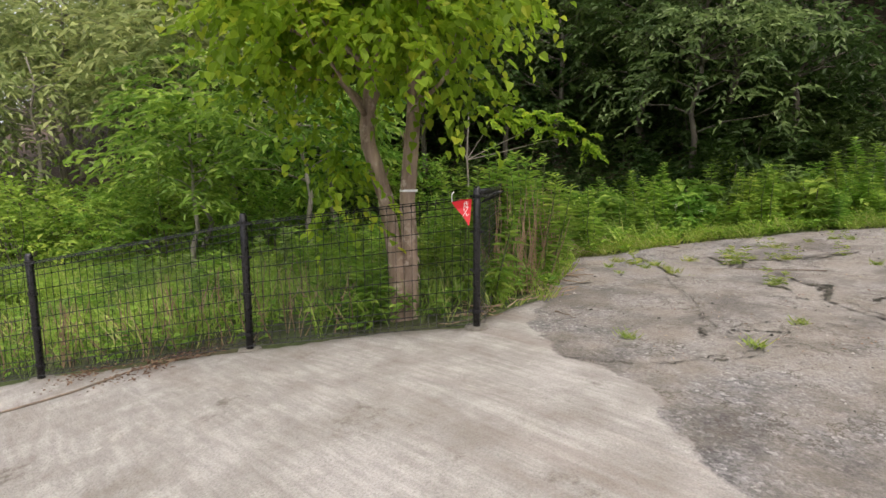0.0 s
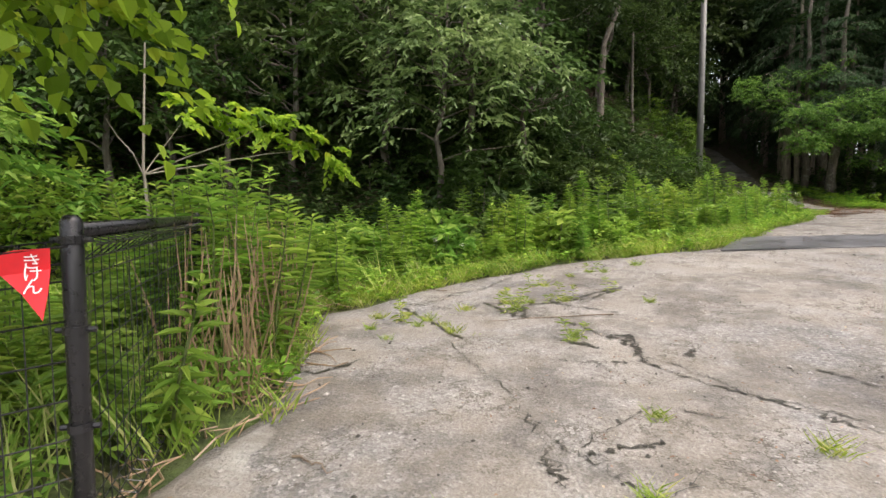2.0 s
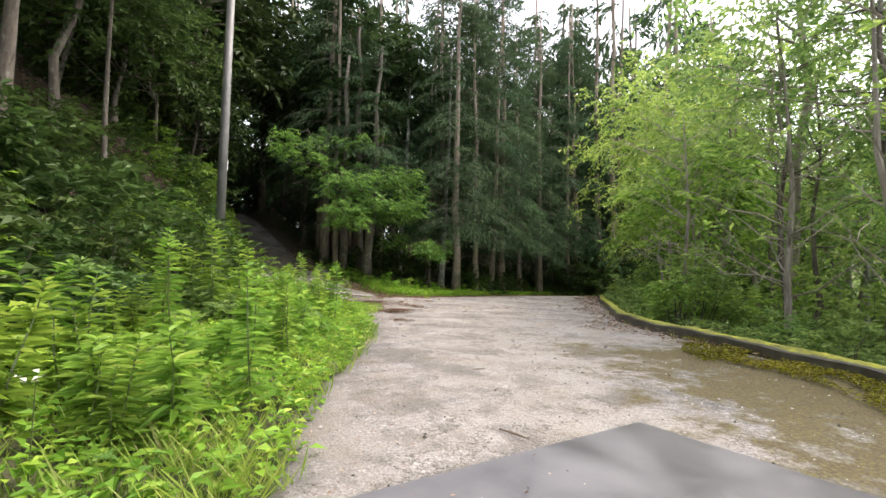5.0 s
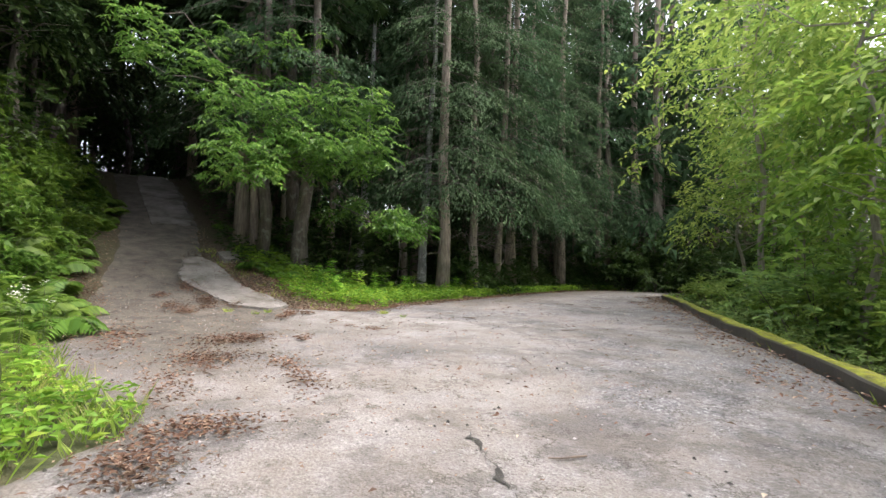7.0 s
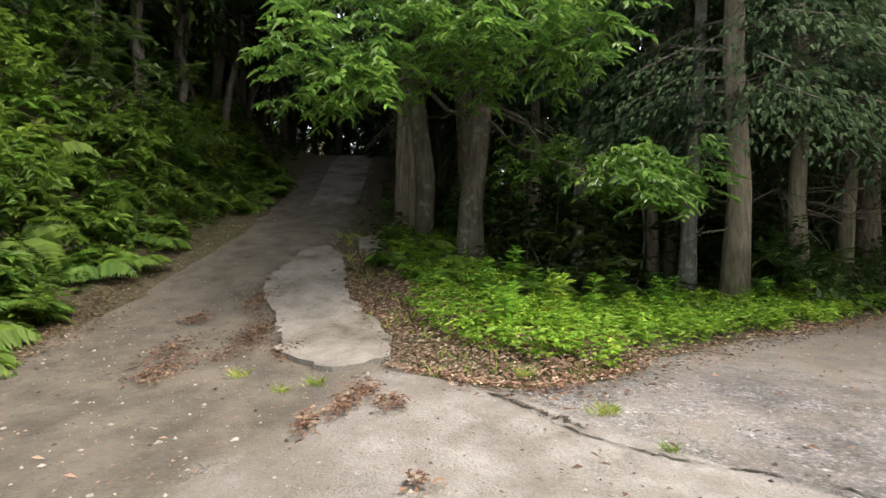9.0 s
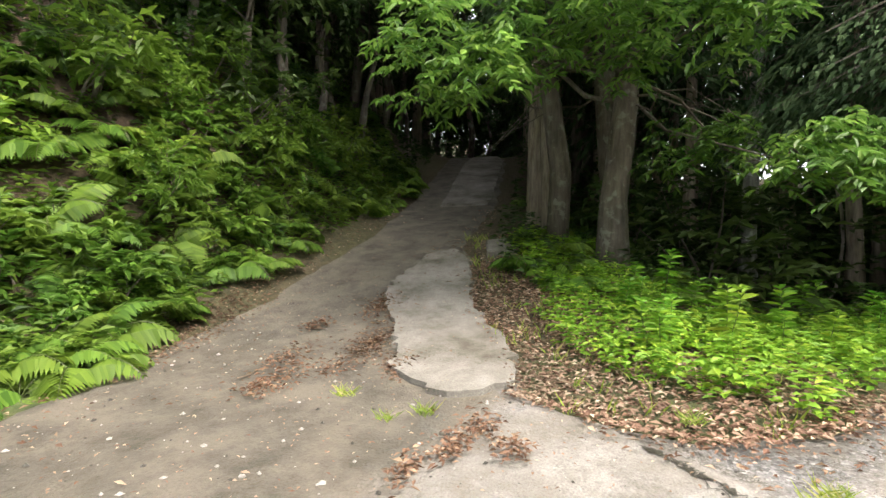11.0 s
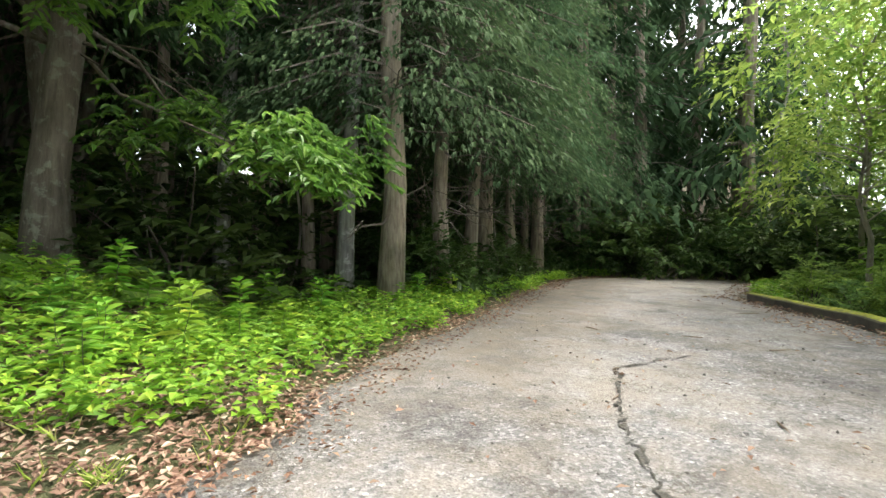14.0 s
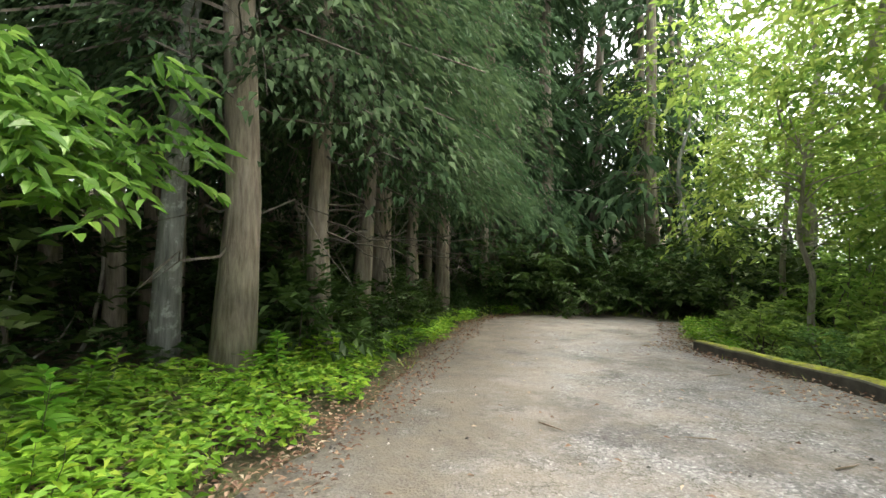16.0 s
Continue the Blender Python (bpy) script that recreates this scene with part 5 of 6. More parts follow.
spots = scatter(34, (2.3, 2.15, 5.2, 5.2), lambda x, y: off_road(x, y) > 0.12, 0.2)
spread([weed("tall upright weed with narrow green leaves", 0.62, LEAF_WEED, 3, 60)], spots, "tall weeds by the fence", (0.8, 1.25))
dry = []
for x, y in area_spots(150, (3.0, 2.1, 4.0, 3.0), lambda x, y: (off(x, y) > 0.05) & (off(x, y) < 0.5)):
    z = g(x, y)
    dry.append(tube(bend((x, y, z - 0.02), (x + rng.normal(0, 0.08), y + rng.normal(0, 0.08), z + rng.uniform(0.25, 0.85)), 4, 0.06), [0.005, 0.004, 0.004, 0.002], 4))
for x, y in area_spots(60, (2.2, 1.9, 4.0, 2.6), lambda x, y: np.abs(off(x, y) - 0.06) < 0.1):
    z, a, L = g(x, y) + 0.03, rng.uniform(0, 6.28), rng.uniform(0.1, 0.3)
    dry.append(tube(bend((x, y, z), (x + L * math.cos(a), y + L * math.sin(a), z + rng.uniform(-0.01, 0.05)), 4, 0.08), [0.004, 0.004, 0.003, 0.002], 4))
whole("dry_stalks", mesh("dry_stalks", *joined(dry), STALK), "dry brown stalks at the foot of the weeds", "dead stalks", kind="stuff")
tall = [weed("tall goldenrod standing on the overgrown verge", t, LEAF_WEED, n, 80, (0.105, 0.022)) for t, n in ((0.74, 3), (0.6, 4))]
spots = [(6.1, 2.75), (6.35, 2.55), (6.8, 2.9), (6.6, 3.3), (7.45, 2.0), (7.6, 1.75), (8.0, 1.05), (7.85, 0.8), (8.15, 0.85), (8.0, 1.85), (5.4, 3.4), (5.7, 3.3), (8.7, 0.15), (5.05, 3.5), (9.3, -0.35)]
spread(tall, spots, "tall verge goldenrod", (0.8, 1.2))
spread([bush("broadleaf_weed", "low clump of broad bright leaves on the verge", 0.34, 0.42, LEAF_SUMAC, (0.15, 0.07), 14, 4, 6)], [(4.9, 3.7), (6.0, 3.3), (7.1, 2.5), (5.3, 4.4), (7.4, 1.2), (8.5, -0.2), (6.5, 2.3)], "broad-leaved weeds", (0.8, 1.3))
weeds = [weed("upright weed with narrow bright leaves on the verge", t, LEAF_WEED, s, 55) for t, s in ((0.62, 3), (0.45, 4), (0.75, 2), (0.33, 4))]
spots = [(7.05, 0.95), (7.25, 0.9), (8.0, 0.2), (5.4, 3.0), (6.9, 1.8), (9.2, -0.7)] + scatter(110, (4.5, -3.6, 15, 5.2), lambda x, y: 0.3 < off_road(x, y) < 1.9 and hill_in(x, y) < 0.9, 0.2)
spread(weeds, spots, "verge weeds", (0.75, 1.3))
spots = scatter(50, (-3, 2.4, 4.5, 9), lambda x, y: off_road(x, y) > 0.25, 0.3)
spread([weed("upright field weed behind the fence", 0.45, LEAF_WEED, 4, 45), weed("leafy field weed behind the fence", 0.6, LEAF_BUSH, 3, 50)], spots, "field weeds", (0.7, 1.2))
low_bush = [bush("verge_bush", "low leafy bush of the overgrown verge", w, t, lf, (0.09, 0.048), 16, 5, 7) for w, t, lf in ((0.42, 0.36, LEAF_WEED), (0.5, 0.28, LEAF_WEED), (0.36, 0.46, LEAF_BUSH))]
spots = scatter(80, (3.4, -3.6, 19, 6), lambda x, y: 0.55 < off_road(x, y) and hill_in(x, y) < 1.6 and y > -3.4, 0.42)
spread(low_bush, spots, "verge bushes", (0.7, 1.3))
spots = scatter(70, (7, -19, 20, -5), lambda x, y: 0.5 < off_road(x, y) < 3.0 and valley_in(x, y) > 0.5, 0.45)
spread([bush("shrub", "mixed green shrub beyond the mossy kerb", w, t, lf, (0.09, 0.04), 24, 5, 7) for w, t, lf in ((0.5, 0.6, LEAF_BUSH), (0.42, 0.75, LEAF_LIGHT))], spots, "kerb-side shrubs", (0.6, 1.1))
spread([bush("large_shrub", "tall light green shrub beyond the kerb", 0.8, 1.25, LEAF_LIGHT, (0.11, 0.05), 34, 5, 7), bush("large_shrub", "spreading mid-green shrub beyond the kerb", 0.9, 0.95, LEAF_BUSH, (0.1, 0.05), 34, 5, 7)],
       scatter(50, (8, -21, 18.2, -6), lambda x, y: 0.9 < valley_in(x, y) < 5.5 and off_road(x, y) > 0.9, 0.7), "shrubs below the kerb", (0.8, 1.5))
spread([bush("shrub", "dark shrub closing the bend of the road", 0.7, 0.8, LEAF_HILL, (0.1, 0.05), 30, 5, 7)], scatter(26, (16.4, -20, 22.5, -16.4), lambda x, y: 0.3 < off_road(x, y) < 3.2, 0.6), "shrubs at the bend", (1.1, 2.1))
spots = scatter(40, (19, -17, 25, -10), lambda x, y: 0.5 < off_road(x, y) < 2.6, 0.5)
spread([bush("undergrowth", "dark glossy undergrowth at the forest edge", 0.45, 0.6, LEAF_HILL, (0.09, 0.045), 24, 5, 7)], spots, "forest edge undergrowth", (0.7, 1.3))
spots = scatter(60, (9, -0.5, 36, 8), lambda x, y: 0.2 < hill_in(x, y) < 3.2 and off_road(x, y) > 0.8, 0.6)
spread([bush("undergrowth", "dark leafy undergrowth on the bank", 0.6, 0.7, LEAF_HILL, (0.14, 0.065), 20, 4, 6)], spots, "bank undergrowth", (0.8, 1.4))

ferns = [fern("arching green fern on the bank", 8, 0.46), fern("arching bright fern on the bank", 9, 0.38), fern("small fern in leaf litter", 8, 0.3)]
spots = scatter(220, (16.6, -3.6, 27, 0.2), lambda x, y: 0.12 < off_road(x, y) < 2.3, 0.18)
spread(ferns, spots, "ferns on the bank", (0.5, 1.05), 0.0, 24)
spread([weed("bright upright weed among the fork plants", 0.3, LEAF_COVER, 2, 34, (0.09, 0.026))], scatter(22, (18.4, -10, 20.6, -6.4), lambda x, y: 0.5 < off_road(x, y) < 1.5, 0.22), "weeds in the fork", (0.7, 1.3))
spots = scatter(26, (19.6, -9.0, 24, -5.4), lambda x, y: 0.5 < off_road(x, y) < 2.2, 0.3)
spread([fern("dark green fern among trunks", 9, 0.35)], spots, "ferns under the cypresses", (0.8, 1.2), 0.0, 8)

spread([fern("large arching fern on the bank", 7, 0.36)], scatter(24, (16.4, -3.5, 21.5, -1.3), lambda x, y: 0.15 < off_road(x, y) < 2.4, 0.3), "large ferns on the bank", (0.8, 1.3), 0.0, 8)
spread([bush("shrub", "leafy green shrub on the bank", 0.55, 0.8, LEAF_FERN, (0.12, 0.055), 26, 4, 6)], scatter(22, (16.2, -2.6, 24, -0.2), lambda x, y: 0.9 < off_road(x, y) and np.hypot(x - 18.05, y + 2.18) > 0.6, 0.7), "light shrubs on the bank", (0.8, 1.25))
spread([bush("large_shrub", "broad mid-green shrub on the slope beyond the bend", 1.3, 1.7, LEAF_BUSH, (0.2, 0.09), 30, 4, 6)], scatter(30, (7, -36, 19.5, -18), lambda x, y: off_road(x, y) > 2.0, 1.6), "shrubs on the slope beyond the bend", (0.9, 1.4))
# dark growth filling the shade on the bank, at the crest and between the trunks
spread([bush("undergrowth", "dark green shrub on the shaded bank", 0.75, 0.95, LEAF_HILL, (0.13, 0.06), 22, 4, 6)], scatter(34, (13.2, -2.2, 28, 1.2), lambda x, y: off_road(x, y) > 1.5 and np.hypot(x - 18.05, y + 2.18) > 0.7, 0.85), "shrubs on the shaded bank", (0.7, 1.25))
spread([bush("undergrowth", "dense dark shrub at the head of the track", 1.0, 1.7, LEAF_HILL, (0.2, 0.1), 26, 4, 6)], [(33.0, -2.4), (33.6, -6.4), (34.2, -3.4), (34.4, -4.5), (34.3, -5.6), (35.4, -4.0), (35.4, -5.1), (32.6, -7.4)], "shrubs at the head of the track", (0.9, 1.3))
spread([bush("undergrowth", "dark low shrub under the cypresses", 0.7, 0.8, LEAF_HILL, (0.1, 0.048), 24, 4, 7)], scatter(80, (21.4, -18, 31, -5.8), lambda x, y: off_road(x, y) > 1.6, 0.75), "shrubs under the cypresses", (0.8, 2.0))


def cover(name, label, spots, leaf, per, size, tall, kind="stuff", category="ground cover"):
    """Low leafy growth too dense to count."""
    s = np.asarray(spots)
    n = len(s)
    z = ground_height(s[:, 0], s[:, 1])
    b = np.repeat(np.stack([s[:, 0], s[:, 1], z], 1), per, 0)
    N = n * per
    a = rng.uniform(0, 6.28, N)
    b += np.stack([rng.normal(0, 0.03, N), rng.normal(0, 0.03, N), tall * rng.uniform(0.15, 1, N)], 1)
    ax = np.stack([np.cos(a), np.sin(a), rng.uniform(-0.1, 0.5, N)], 1)
    return whole(name, mesh(name, *leaves(b, ax, np.array([0, 0, 1.0]) + rng.normal(0, 0.25, (N, 3)), size * rng.uniform(0.6, 1.3, N), size * 0.55 * rng.uniform(0.7, 1.2, N), 0.15, 0.2), leaf), label, category, kind=kind)


def blades(name, label, spots, per, tall, wide, leaf, lean=0.5):
    s = np.asarray(spots)
    N = len(s) * per
    b = np.repeat(np.stack([s[:, 0], s[:, 1], ground_height(s[:, 0], s[:, 1]) - 0.01], 1), per, 0)
    b[:, :2] += rng.normal(0, 0.02, (N, 2))
    a = rng.uniform(0, 6.28, N)
    ax = np.stack([np.cos(a) * lean, np.sin(a) * lean, np.ones(N)], 1) + rng.normal(0, 0.15, (N, 3))
    return whole(name, mesh(name, *leaves(b, ax, np.stack([-np.sin(a), np.cos(a), np.zeros(N)], 1), tall * rng.uniform(0.4, 1.2, N), wide, 0.1, 0.25), leaf), label, "grass", kind="stuff")


cover("ground_cover", "bright green low plants on the fork verge", area_spots(2600, (17.6, -16, 22.5, -5.6), lambda x, y: (off(x, y) > 0.06) & (off(x, y) < 1.5 - 0.06 * (-6 - y)) & (x < 21.8) & (off(x, y) > 0.12 + 0.3 * rough(x, y, 1.4) + 0.35 * (y > -6.9))), LEAF_COVER, 9, 0.06, 0.17)
cover("ground_cover", "green creeping plants along the verge", area_spots(4200, (3.2, -4.2, 15.8, 5.5), lambda x, y: (off(x, y) > 0.0) & (off(x, y) < 1.8)), LEAF_COVER, 6, 0.06, 0.13)
cover("ground_cover", "low field plants behind the fence", area_spots(5200, (-4, 2.0, 7, 12), lambda x, y: (off(x, y) > 0.1) & (to_line(x, y, HILL_FOOT) > -0.3)), LEAF_WEED, 6, 0.075, 0.22)
cover("ground_cover", "low plants at the foot of the kerb", area_spots(1800, (7, -24, 22, -4.4), lambda x, y: (off(x, y) > 0.2) & (to_line(x, y, VALLEY_EDGE) > 0.1) & (off(x, y) < 2.5)), LEAF_BUSH, 6, 0.07, 0.2)
cover("undergrowth_plants", "sparse dark plants on the forest floor", area_spots(6500, (4.5, -20, 32, 8), lambda x, y: (off(x, y) > 0.3) & ((y > -3.2) | (x > 20)) & ((-to_line(x, y, HILL_FOOT) > -0.3) | (x > 19)) & (-to_line(x, y, HILL_FOOT) < 5)), LEAF_HILL, 6, 0.11, 0.26)
blades("verge_grass", "tufts of green grass along the paving", area_spots(2600, (2.6, -4.2, 16, 5), lambda x, y: (off(x, y) > -0.04) & (off(x, y) < 1.4)), 6, 0.16, 0.008, LEAF_GRASS)
blades("field_grass", "tall pale grass in the field behind the fence", area_spots(3600, (-5, 2.0, 6, 11), lambda x, y: (off(x, y) > 0.08)), 6, 0.36, 0.009, LEAF_GRASS, 0.35)
blades("fork_grass", "short grass in the fork and by the kerb", area_spots(900, (8, -22, 22, -4.4), lambda x, y: (off(x, y) > 0.0) & (off(x, y) < 0.7)), 6, 0.12, 0.008, LEAF_GRASS)

# tufts growing in the paving
tuft_spots = [(4.59, 2.27), (4.44, 1.91), (4.32, 1.64), (4.5, 1.75), (5.11, 1.43), (5.14, 1.25), (5.2, 1.0), (6.3, 0.83), (4.41, 0.89), (5.02, 1.34), (4.7, 2.1), (17.3, -6.71), (17.26, -6.66), (4.3, 2.2), (4.6, 1.9), (4.9, 1.7), (5.4, 1.5), (5.7, 1.2), (3.3, 0.55), (2.75, 0.62), (3.15, 0.05), (4.3, 0.9), (5.2, 0.4), (6.3, 0.7), (6.1, 1.0), (2.5, 1.15), (6.6, 0.4), (4.1, 2.0), (16.9, -6.75), (17.91, -4.95), (17.67, -5.23), (17.76, -5.38), (17.82, -6.45)]
tuft_kinds = []
for _ in range(3):
    N = 60
    a = rng.uniform(0, 6.28, N)
    q = np.stack([rng.normal(0, 0.02, N), rng.normal(0, 0.02, N), np.zeros(N)], 1)
    ax = np.stack([np.cos(a) * 0.8, np.sin(a) * 0.8, np.full(N, 0.8)], 1)
    tuft_kinds.append(whole("grass_tuft", mesh("grass_tuft", *leaves(q, ax, np.stack([-np.sin(a), np.cos(a), np.zeros(N)], 1) + rng.normal(0, 0.2, (N, 3)), rng.uniform(0.02, 0.085, N), 0.004, 0.1, 0.3), LEAF_GRASS), "small green grass tuft in a paving crack", "grass tuft"))
for i, (x, y) in enumerate(tuft_spots):
    m = pose(x, y, h(x, y), 0, 0, rng.uniform(0, 360)) @ Matrix.Scale(rng.uniform(0.7, 1.3), 4)
    if i < 3:
        tuft_kinds[i].matrix_basis = m
        tagged(tuft_kinds[i], group="tufts in the paving")
    else:
        o = tuft_kinds[i % 3].copy()
        scene.collection.objects.link(o)
        o.matrix_basis = m

# fallen leaves, twigs, stones
def litter(n, spots, size=0.034):
    s = np.asarray(spots)
    N = len(s)
    z = np.maximum(ground_height(s[:, 0], s[:, 1]), road_height(s[:, 0], s[:, 1])) + rng.uniform(0.012, 0.038, N)
    a = rng.uniform(0, 6.28, N)
    return leaves(np.stack([s[:, 0], s[:, 1], z], 1), np.stack([np.cos(a), np.sin(a), rng.normal(0, 0.15, N)], 1), np.array([0, 0, 1.0]) + rng.normal(0, 0.3, (N, 3)), size * rng.uniform(0.5, 1.3, N), size * 0.5 * rng.uniform(0.6, 1.2, N), 0.25, 0.1)


near_fork = np.concatenate([area_spots(6000, (17.3, -9.5, 22, -5.2), lambda x, y: (off(x, y) > -0.08) & (off(x, y) < 1.6)), area_spots(6500, (17.5, -7.4, 20.8, -5.3), lambda x, y: (off(x, y) > -0.06) & (off(x, y) < 0.9))])
drift = area_spots(2600, (15, -15, 24, -2.8), lambda x, y: (np.abs(off(x, y) - 0.03) < 0.16))
kerb_drift = area_spots(4200, (9, -14, 18.5, -5), lambda x, y: (-to_line(x, y, KERB_LINE) < 0.55 + 0.35 * rough(x, y, 1.1)) & (-to_line(x, y, KERB_LINE) > 0.0) & (paved(x, y) > 0))
heap_list = (((19.04, -4.31), (0.07, 0.05), 70), ((18.41, -4.43), (0.14, 0.08), 110), ((17.99, -4.53), (0.13, 0.07), 120), ((18.7, -4.82), (0.2, 0.07), 260), ((19.5, -4.65), (0.16, 0.06), 150), ((18.38, -5.11), (0.12, 0.06), 110), ((17.42, -5.54), (0.08, 0.03), 60), ((17.62, -5.63), (0.09, 0.035), 70), ((17.25, -5.42), (0.09, 0.03), 50), ((17.4, -5.75), (0.05, 0.04), 50), ((13.55, -4.01), (0.12, 0.09), 200), ((12.45, -3.55), (0.1, 0.07), 60), ((14.4, -4.85), (0.16, 0.07), 90), ((15.25, -4.37), (0.2, 0.08), 120), ((14.86, -4.85), (0.15, 0.06), 60),
             ((15.95, -4.68), (0.14, 0.16), 300), ((15.97, -4.85), (0.12, 0.06), 70), ((15.2, -4.5), (0.12, 0.14), 160), ((13.85, -4.25), (0.08, 0.14), 200),
             ((15.75, -5.21), (0.03, 0.03), 26), ((16.07, -5.98), (0.04, 0.05), 34), ((16.74, -5.86), (0.03, 0.03), 14), ((16.34, -5.85), (0.03, 0.03), 12), ((15.89, -5.31), (0.04, 0.02), 10), ((19.53, -4.73), (0.25, 0.1), 120), ((18.24, -4.74), (0.1, 0.05), 40),
             ((19.3, -3.42), (0.35, 0.1), 240), ((18.6, -3.6), (0.4, 0.1), 160), ((20.6, -3.4), (0.5, 0.1), 120), ((0.85, 3.22), (0.16, 0.1), 160), ((0.5, 3.62), (0.1, 0.1), 60), ((16.3, -3.9), (0.5, 0.1), 200), ((14.6, -4.15), (0.3, 0.08), 110), ((20.8, -4.9), (0.6, 0.1), 90))
heaps = np.concatenate([np.array(c) + rng.normal(0, 1, (2 * k, 2)) * e for c, e, k in heap_list])
track_bits = area_spots(3200, (13.2, -6.6, 20.5, -3.4), lambda x, y: paved(x, y) > 0.03)
strewn = np.concatenate([area_spots(420, (12, -9, 24, -3.3), lambda x, y: paved(x, y) > 0.05), area_spots(260, (16, -16, 21, -6), lambda x, y: paved(x, y) > 0.05)])
crumbs = area_spots(1300, (2.2, -5, 12, 2.6), lambda x, y: (paved(x, y) > 0.03) & (in_area(x, y, APRON) < 0) & (rough(x, y, 0.9) > 0.1))
edge_litter = area_spots(5000, (17.2, -16, 22.5, -6), lambda x, y: (off(x, y) > -0.3) & (off(x, y) < 0.12))
whole("fallen_leaves", mesh("fallen_leaves", *joined([litter(0, np.concatenate([drift, kerb_drift, near_fork]), 0.04), litter(0, strewn, 0.036), litter(0, np.concatenate([crumbs, track_bits]), 0.018)]), LEAF_DEAD), "brown fallen leaves lying in drifts", "leaf litter", kind="stuff")
whole("leaf_heaps", mesh("leaf_heaps", *litter(0, np.concatenate([heaps, edge_litter]), 0.032), LEAF_HEAP), "reddish-brown leaves heaped on the paving", "leaf litter", kind="stuff")
moss_line = [(5.5, -3.5), (6.4, -3.7), (7.4, -4.2), (8.6, -4.8), (9.8, -5.6)]
moss_spots = area_spots(19000, (5.2, -6, 10, -2.6), lambda x, y: (np.abs(to_line(x, y, moss_line)) < 0.42 + 0.3 * rough(x, y, 1.3)) & (rough(x, y, 2.6) > -0.25))
whole("moss_patch", mesh("moss_patch", *litter(0, moss_spots, 0.026), LEAF_MOSS), "patchy brown and yellow-green moss on the road edge", "moss", kind="stuff")
floor_litter = area_spots(6000, (9, -20, 34, 6), lambda x, y: off(x, y) > 0.5)
whole("forest_litter", mesh("forest_litter", *litter(0, floor_litter, 0.06), LEAF_DEAD), "dead leaves on the forest floor", "leaf litter", kind="stuff")

sticks = area_spots(34, (3, -13, 20, 2.5), lambda x, y: paved(x, y) > 0.1)
for i, (x, y) in enumerate(sticks):
    a, L = rng.uniform(0, 6.28), rng.uniform(0.05, 0.26)
    v, f = tube(bend((-L / 2, 0, 0.004), (L / 2, 0, 0.006), 4, 0.06) * (1, 1, 0.3), [0.004, 0.005, 0.004, 0.002], 5)
    o = whole("twig", mesh("twig", v, f, STICK), "dry brown twig lying on the paving", "twig", "fallen twigs", at=(x, y, h(x, y) + 0.008))
    o.rotation_euler[2] = a
bm = bmesh.new()
bmesh.ops.create_icosphere(bm, subdivisions=1, radius=0.012)
for v in bm.verts:
    v.co *= 1 + 0.25 * float(rng.uniform(-1, 1))
    v.co.z *= 0.6
me = bpy.data.meshes.new("pebble")
bm.to_mesh(me)
bm.free()
me.materials.append(STONE)
for x, y in area_spots(90, (2.5, -8, 19, 2.6), lambda x, y: paved(x, y) > 0.1):
    o = whole("pebble", me, "small pale stone chip on the paving", "stone", "stone chips", at=(x, y, h(x, y) + 0.003))
    s = rng.uniform(0.4, 1.3)
    o.scale, o.rotation_euler[2] = (s, s, s), rng.uniform(0, 6)


def crack(points, width):
    """A jagged open joint, filled with dark earth, sunk into the paving."""
    p = smooth_line(points, max(12, int(18 * len(points))))
    p[1:-1] += rng.normal(0, 0.013, (len(p) - 2, 2))
    t = unit(np.gradient(p, axis=0))
    nr = np.stack([-t[:, 1], t[:, 0]], 1)
    w = 1.05 * width * rng.uniform(0.1, 1.3, (len(p), 1)) * (0.6 + 0.4 * np.sin(np.arange(len(p)) * 0.5)[:, None])
    z = lambda q: road_height(q[:, 0], q[:, 1])[:, None] + 0.005
    a, b = p + nr * w, p - nr * w
    v = np.concatenate([np.hstack([a, z(a)]), np.hstack([b, z(b)])])
    n = len(p)
    whole("crack", mesh("crack", v, [[i, i + 1, n + i + 1, n + i] for i in range(n - 1)], CRACK), "dark open crack in the paving", "crack", kind="structure")


for line, wide in (
        ([(13.31, -5.23), (12.74, -5.01), (11.91, -4.49), (11.53, -4.27), (11.26, -4.14)], 0.012),
        ([(11.24, -3.91), (11.24, -4.12), (11.16, -4.33), (11.07, -4.62), (11.06, -4.79), (10.91, -5.07), (10.72, -5.37)], 0.009),
        ([(17.39, -6.28), (17.03, -6.49), (16.83, -6.73), (16.72, -6.95), (16.4, -7.34), (16.12, -7.88), (15.59, -8.56)], 0.009),
        ([(16.4, -7.34), (16.05, -6.85), (15.58, -6.57), (15.3, -6.42), (15.16, -6.23)], 0.007),
        ([(17.34, -9.59), (17.44, -9.14), (17.49, -8.86), (17.3, -8.53), (17.09, -8.13), (16.7, -7.65), (16.4, -7.34)], 0.017),
        ([(17.49, -8.86), (17.78, -8.8), (18.04, -8.83)], 0.005),
        ([(17.52, -6.23), (17.37, -6.33), (17.19, -6.46), (17.1, -6.53)], 0.012)):
    crack(line, wide)
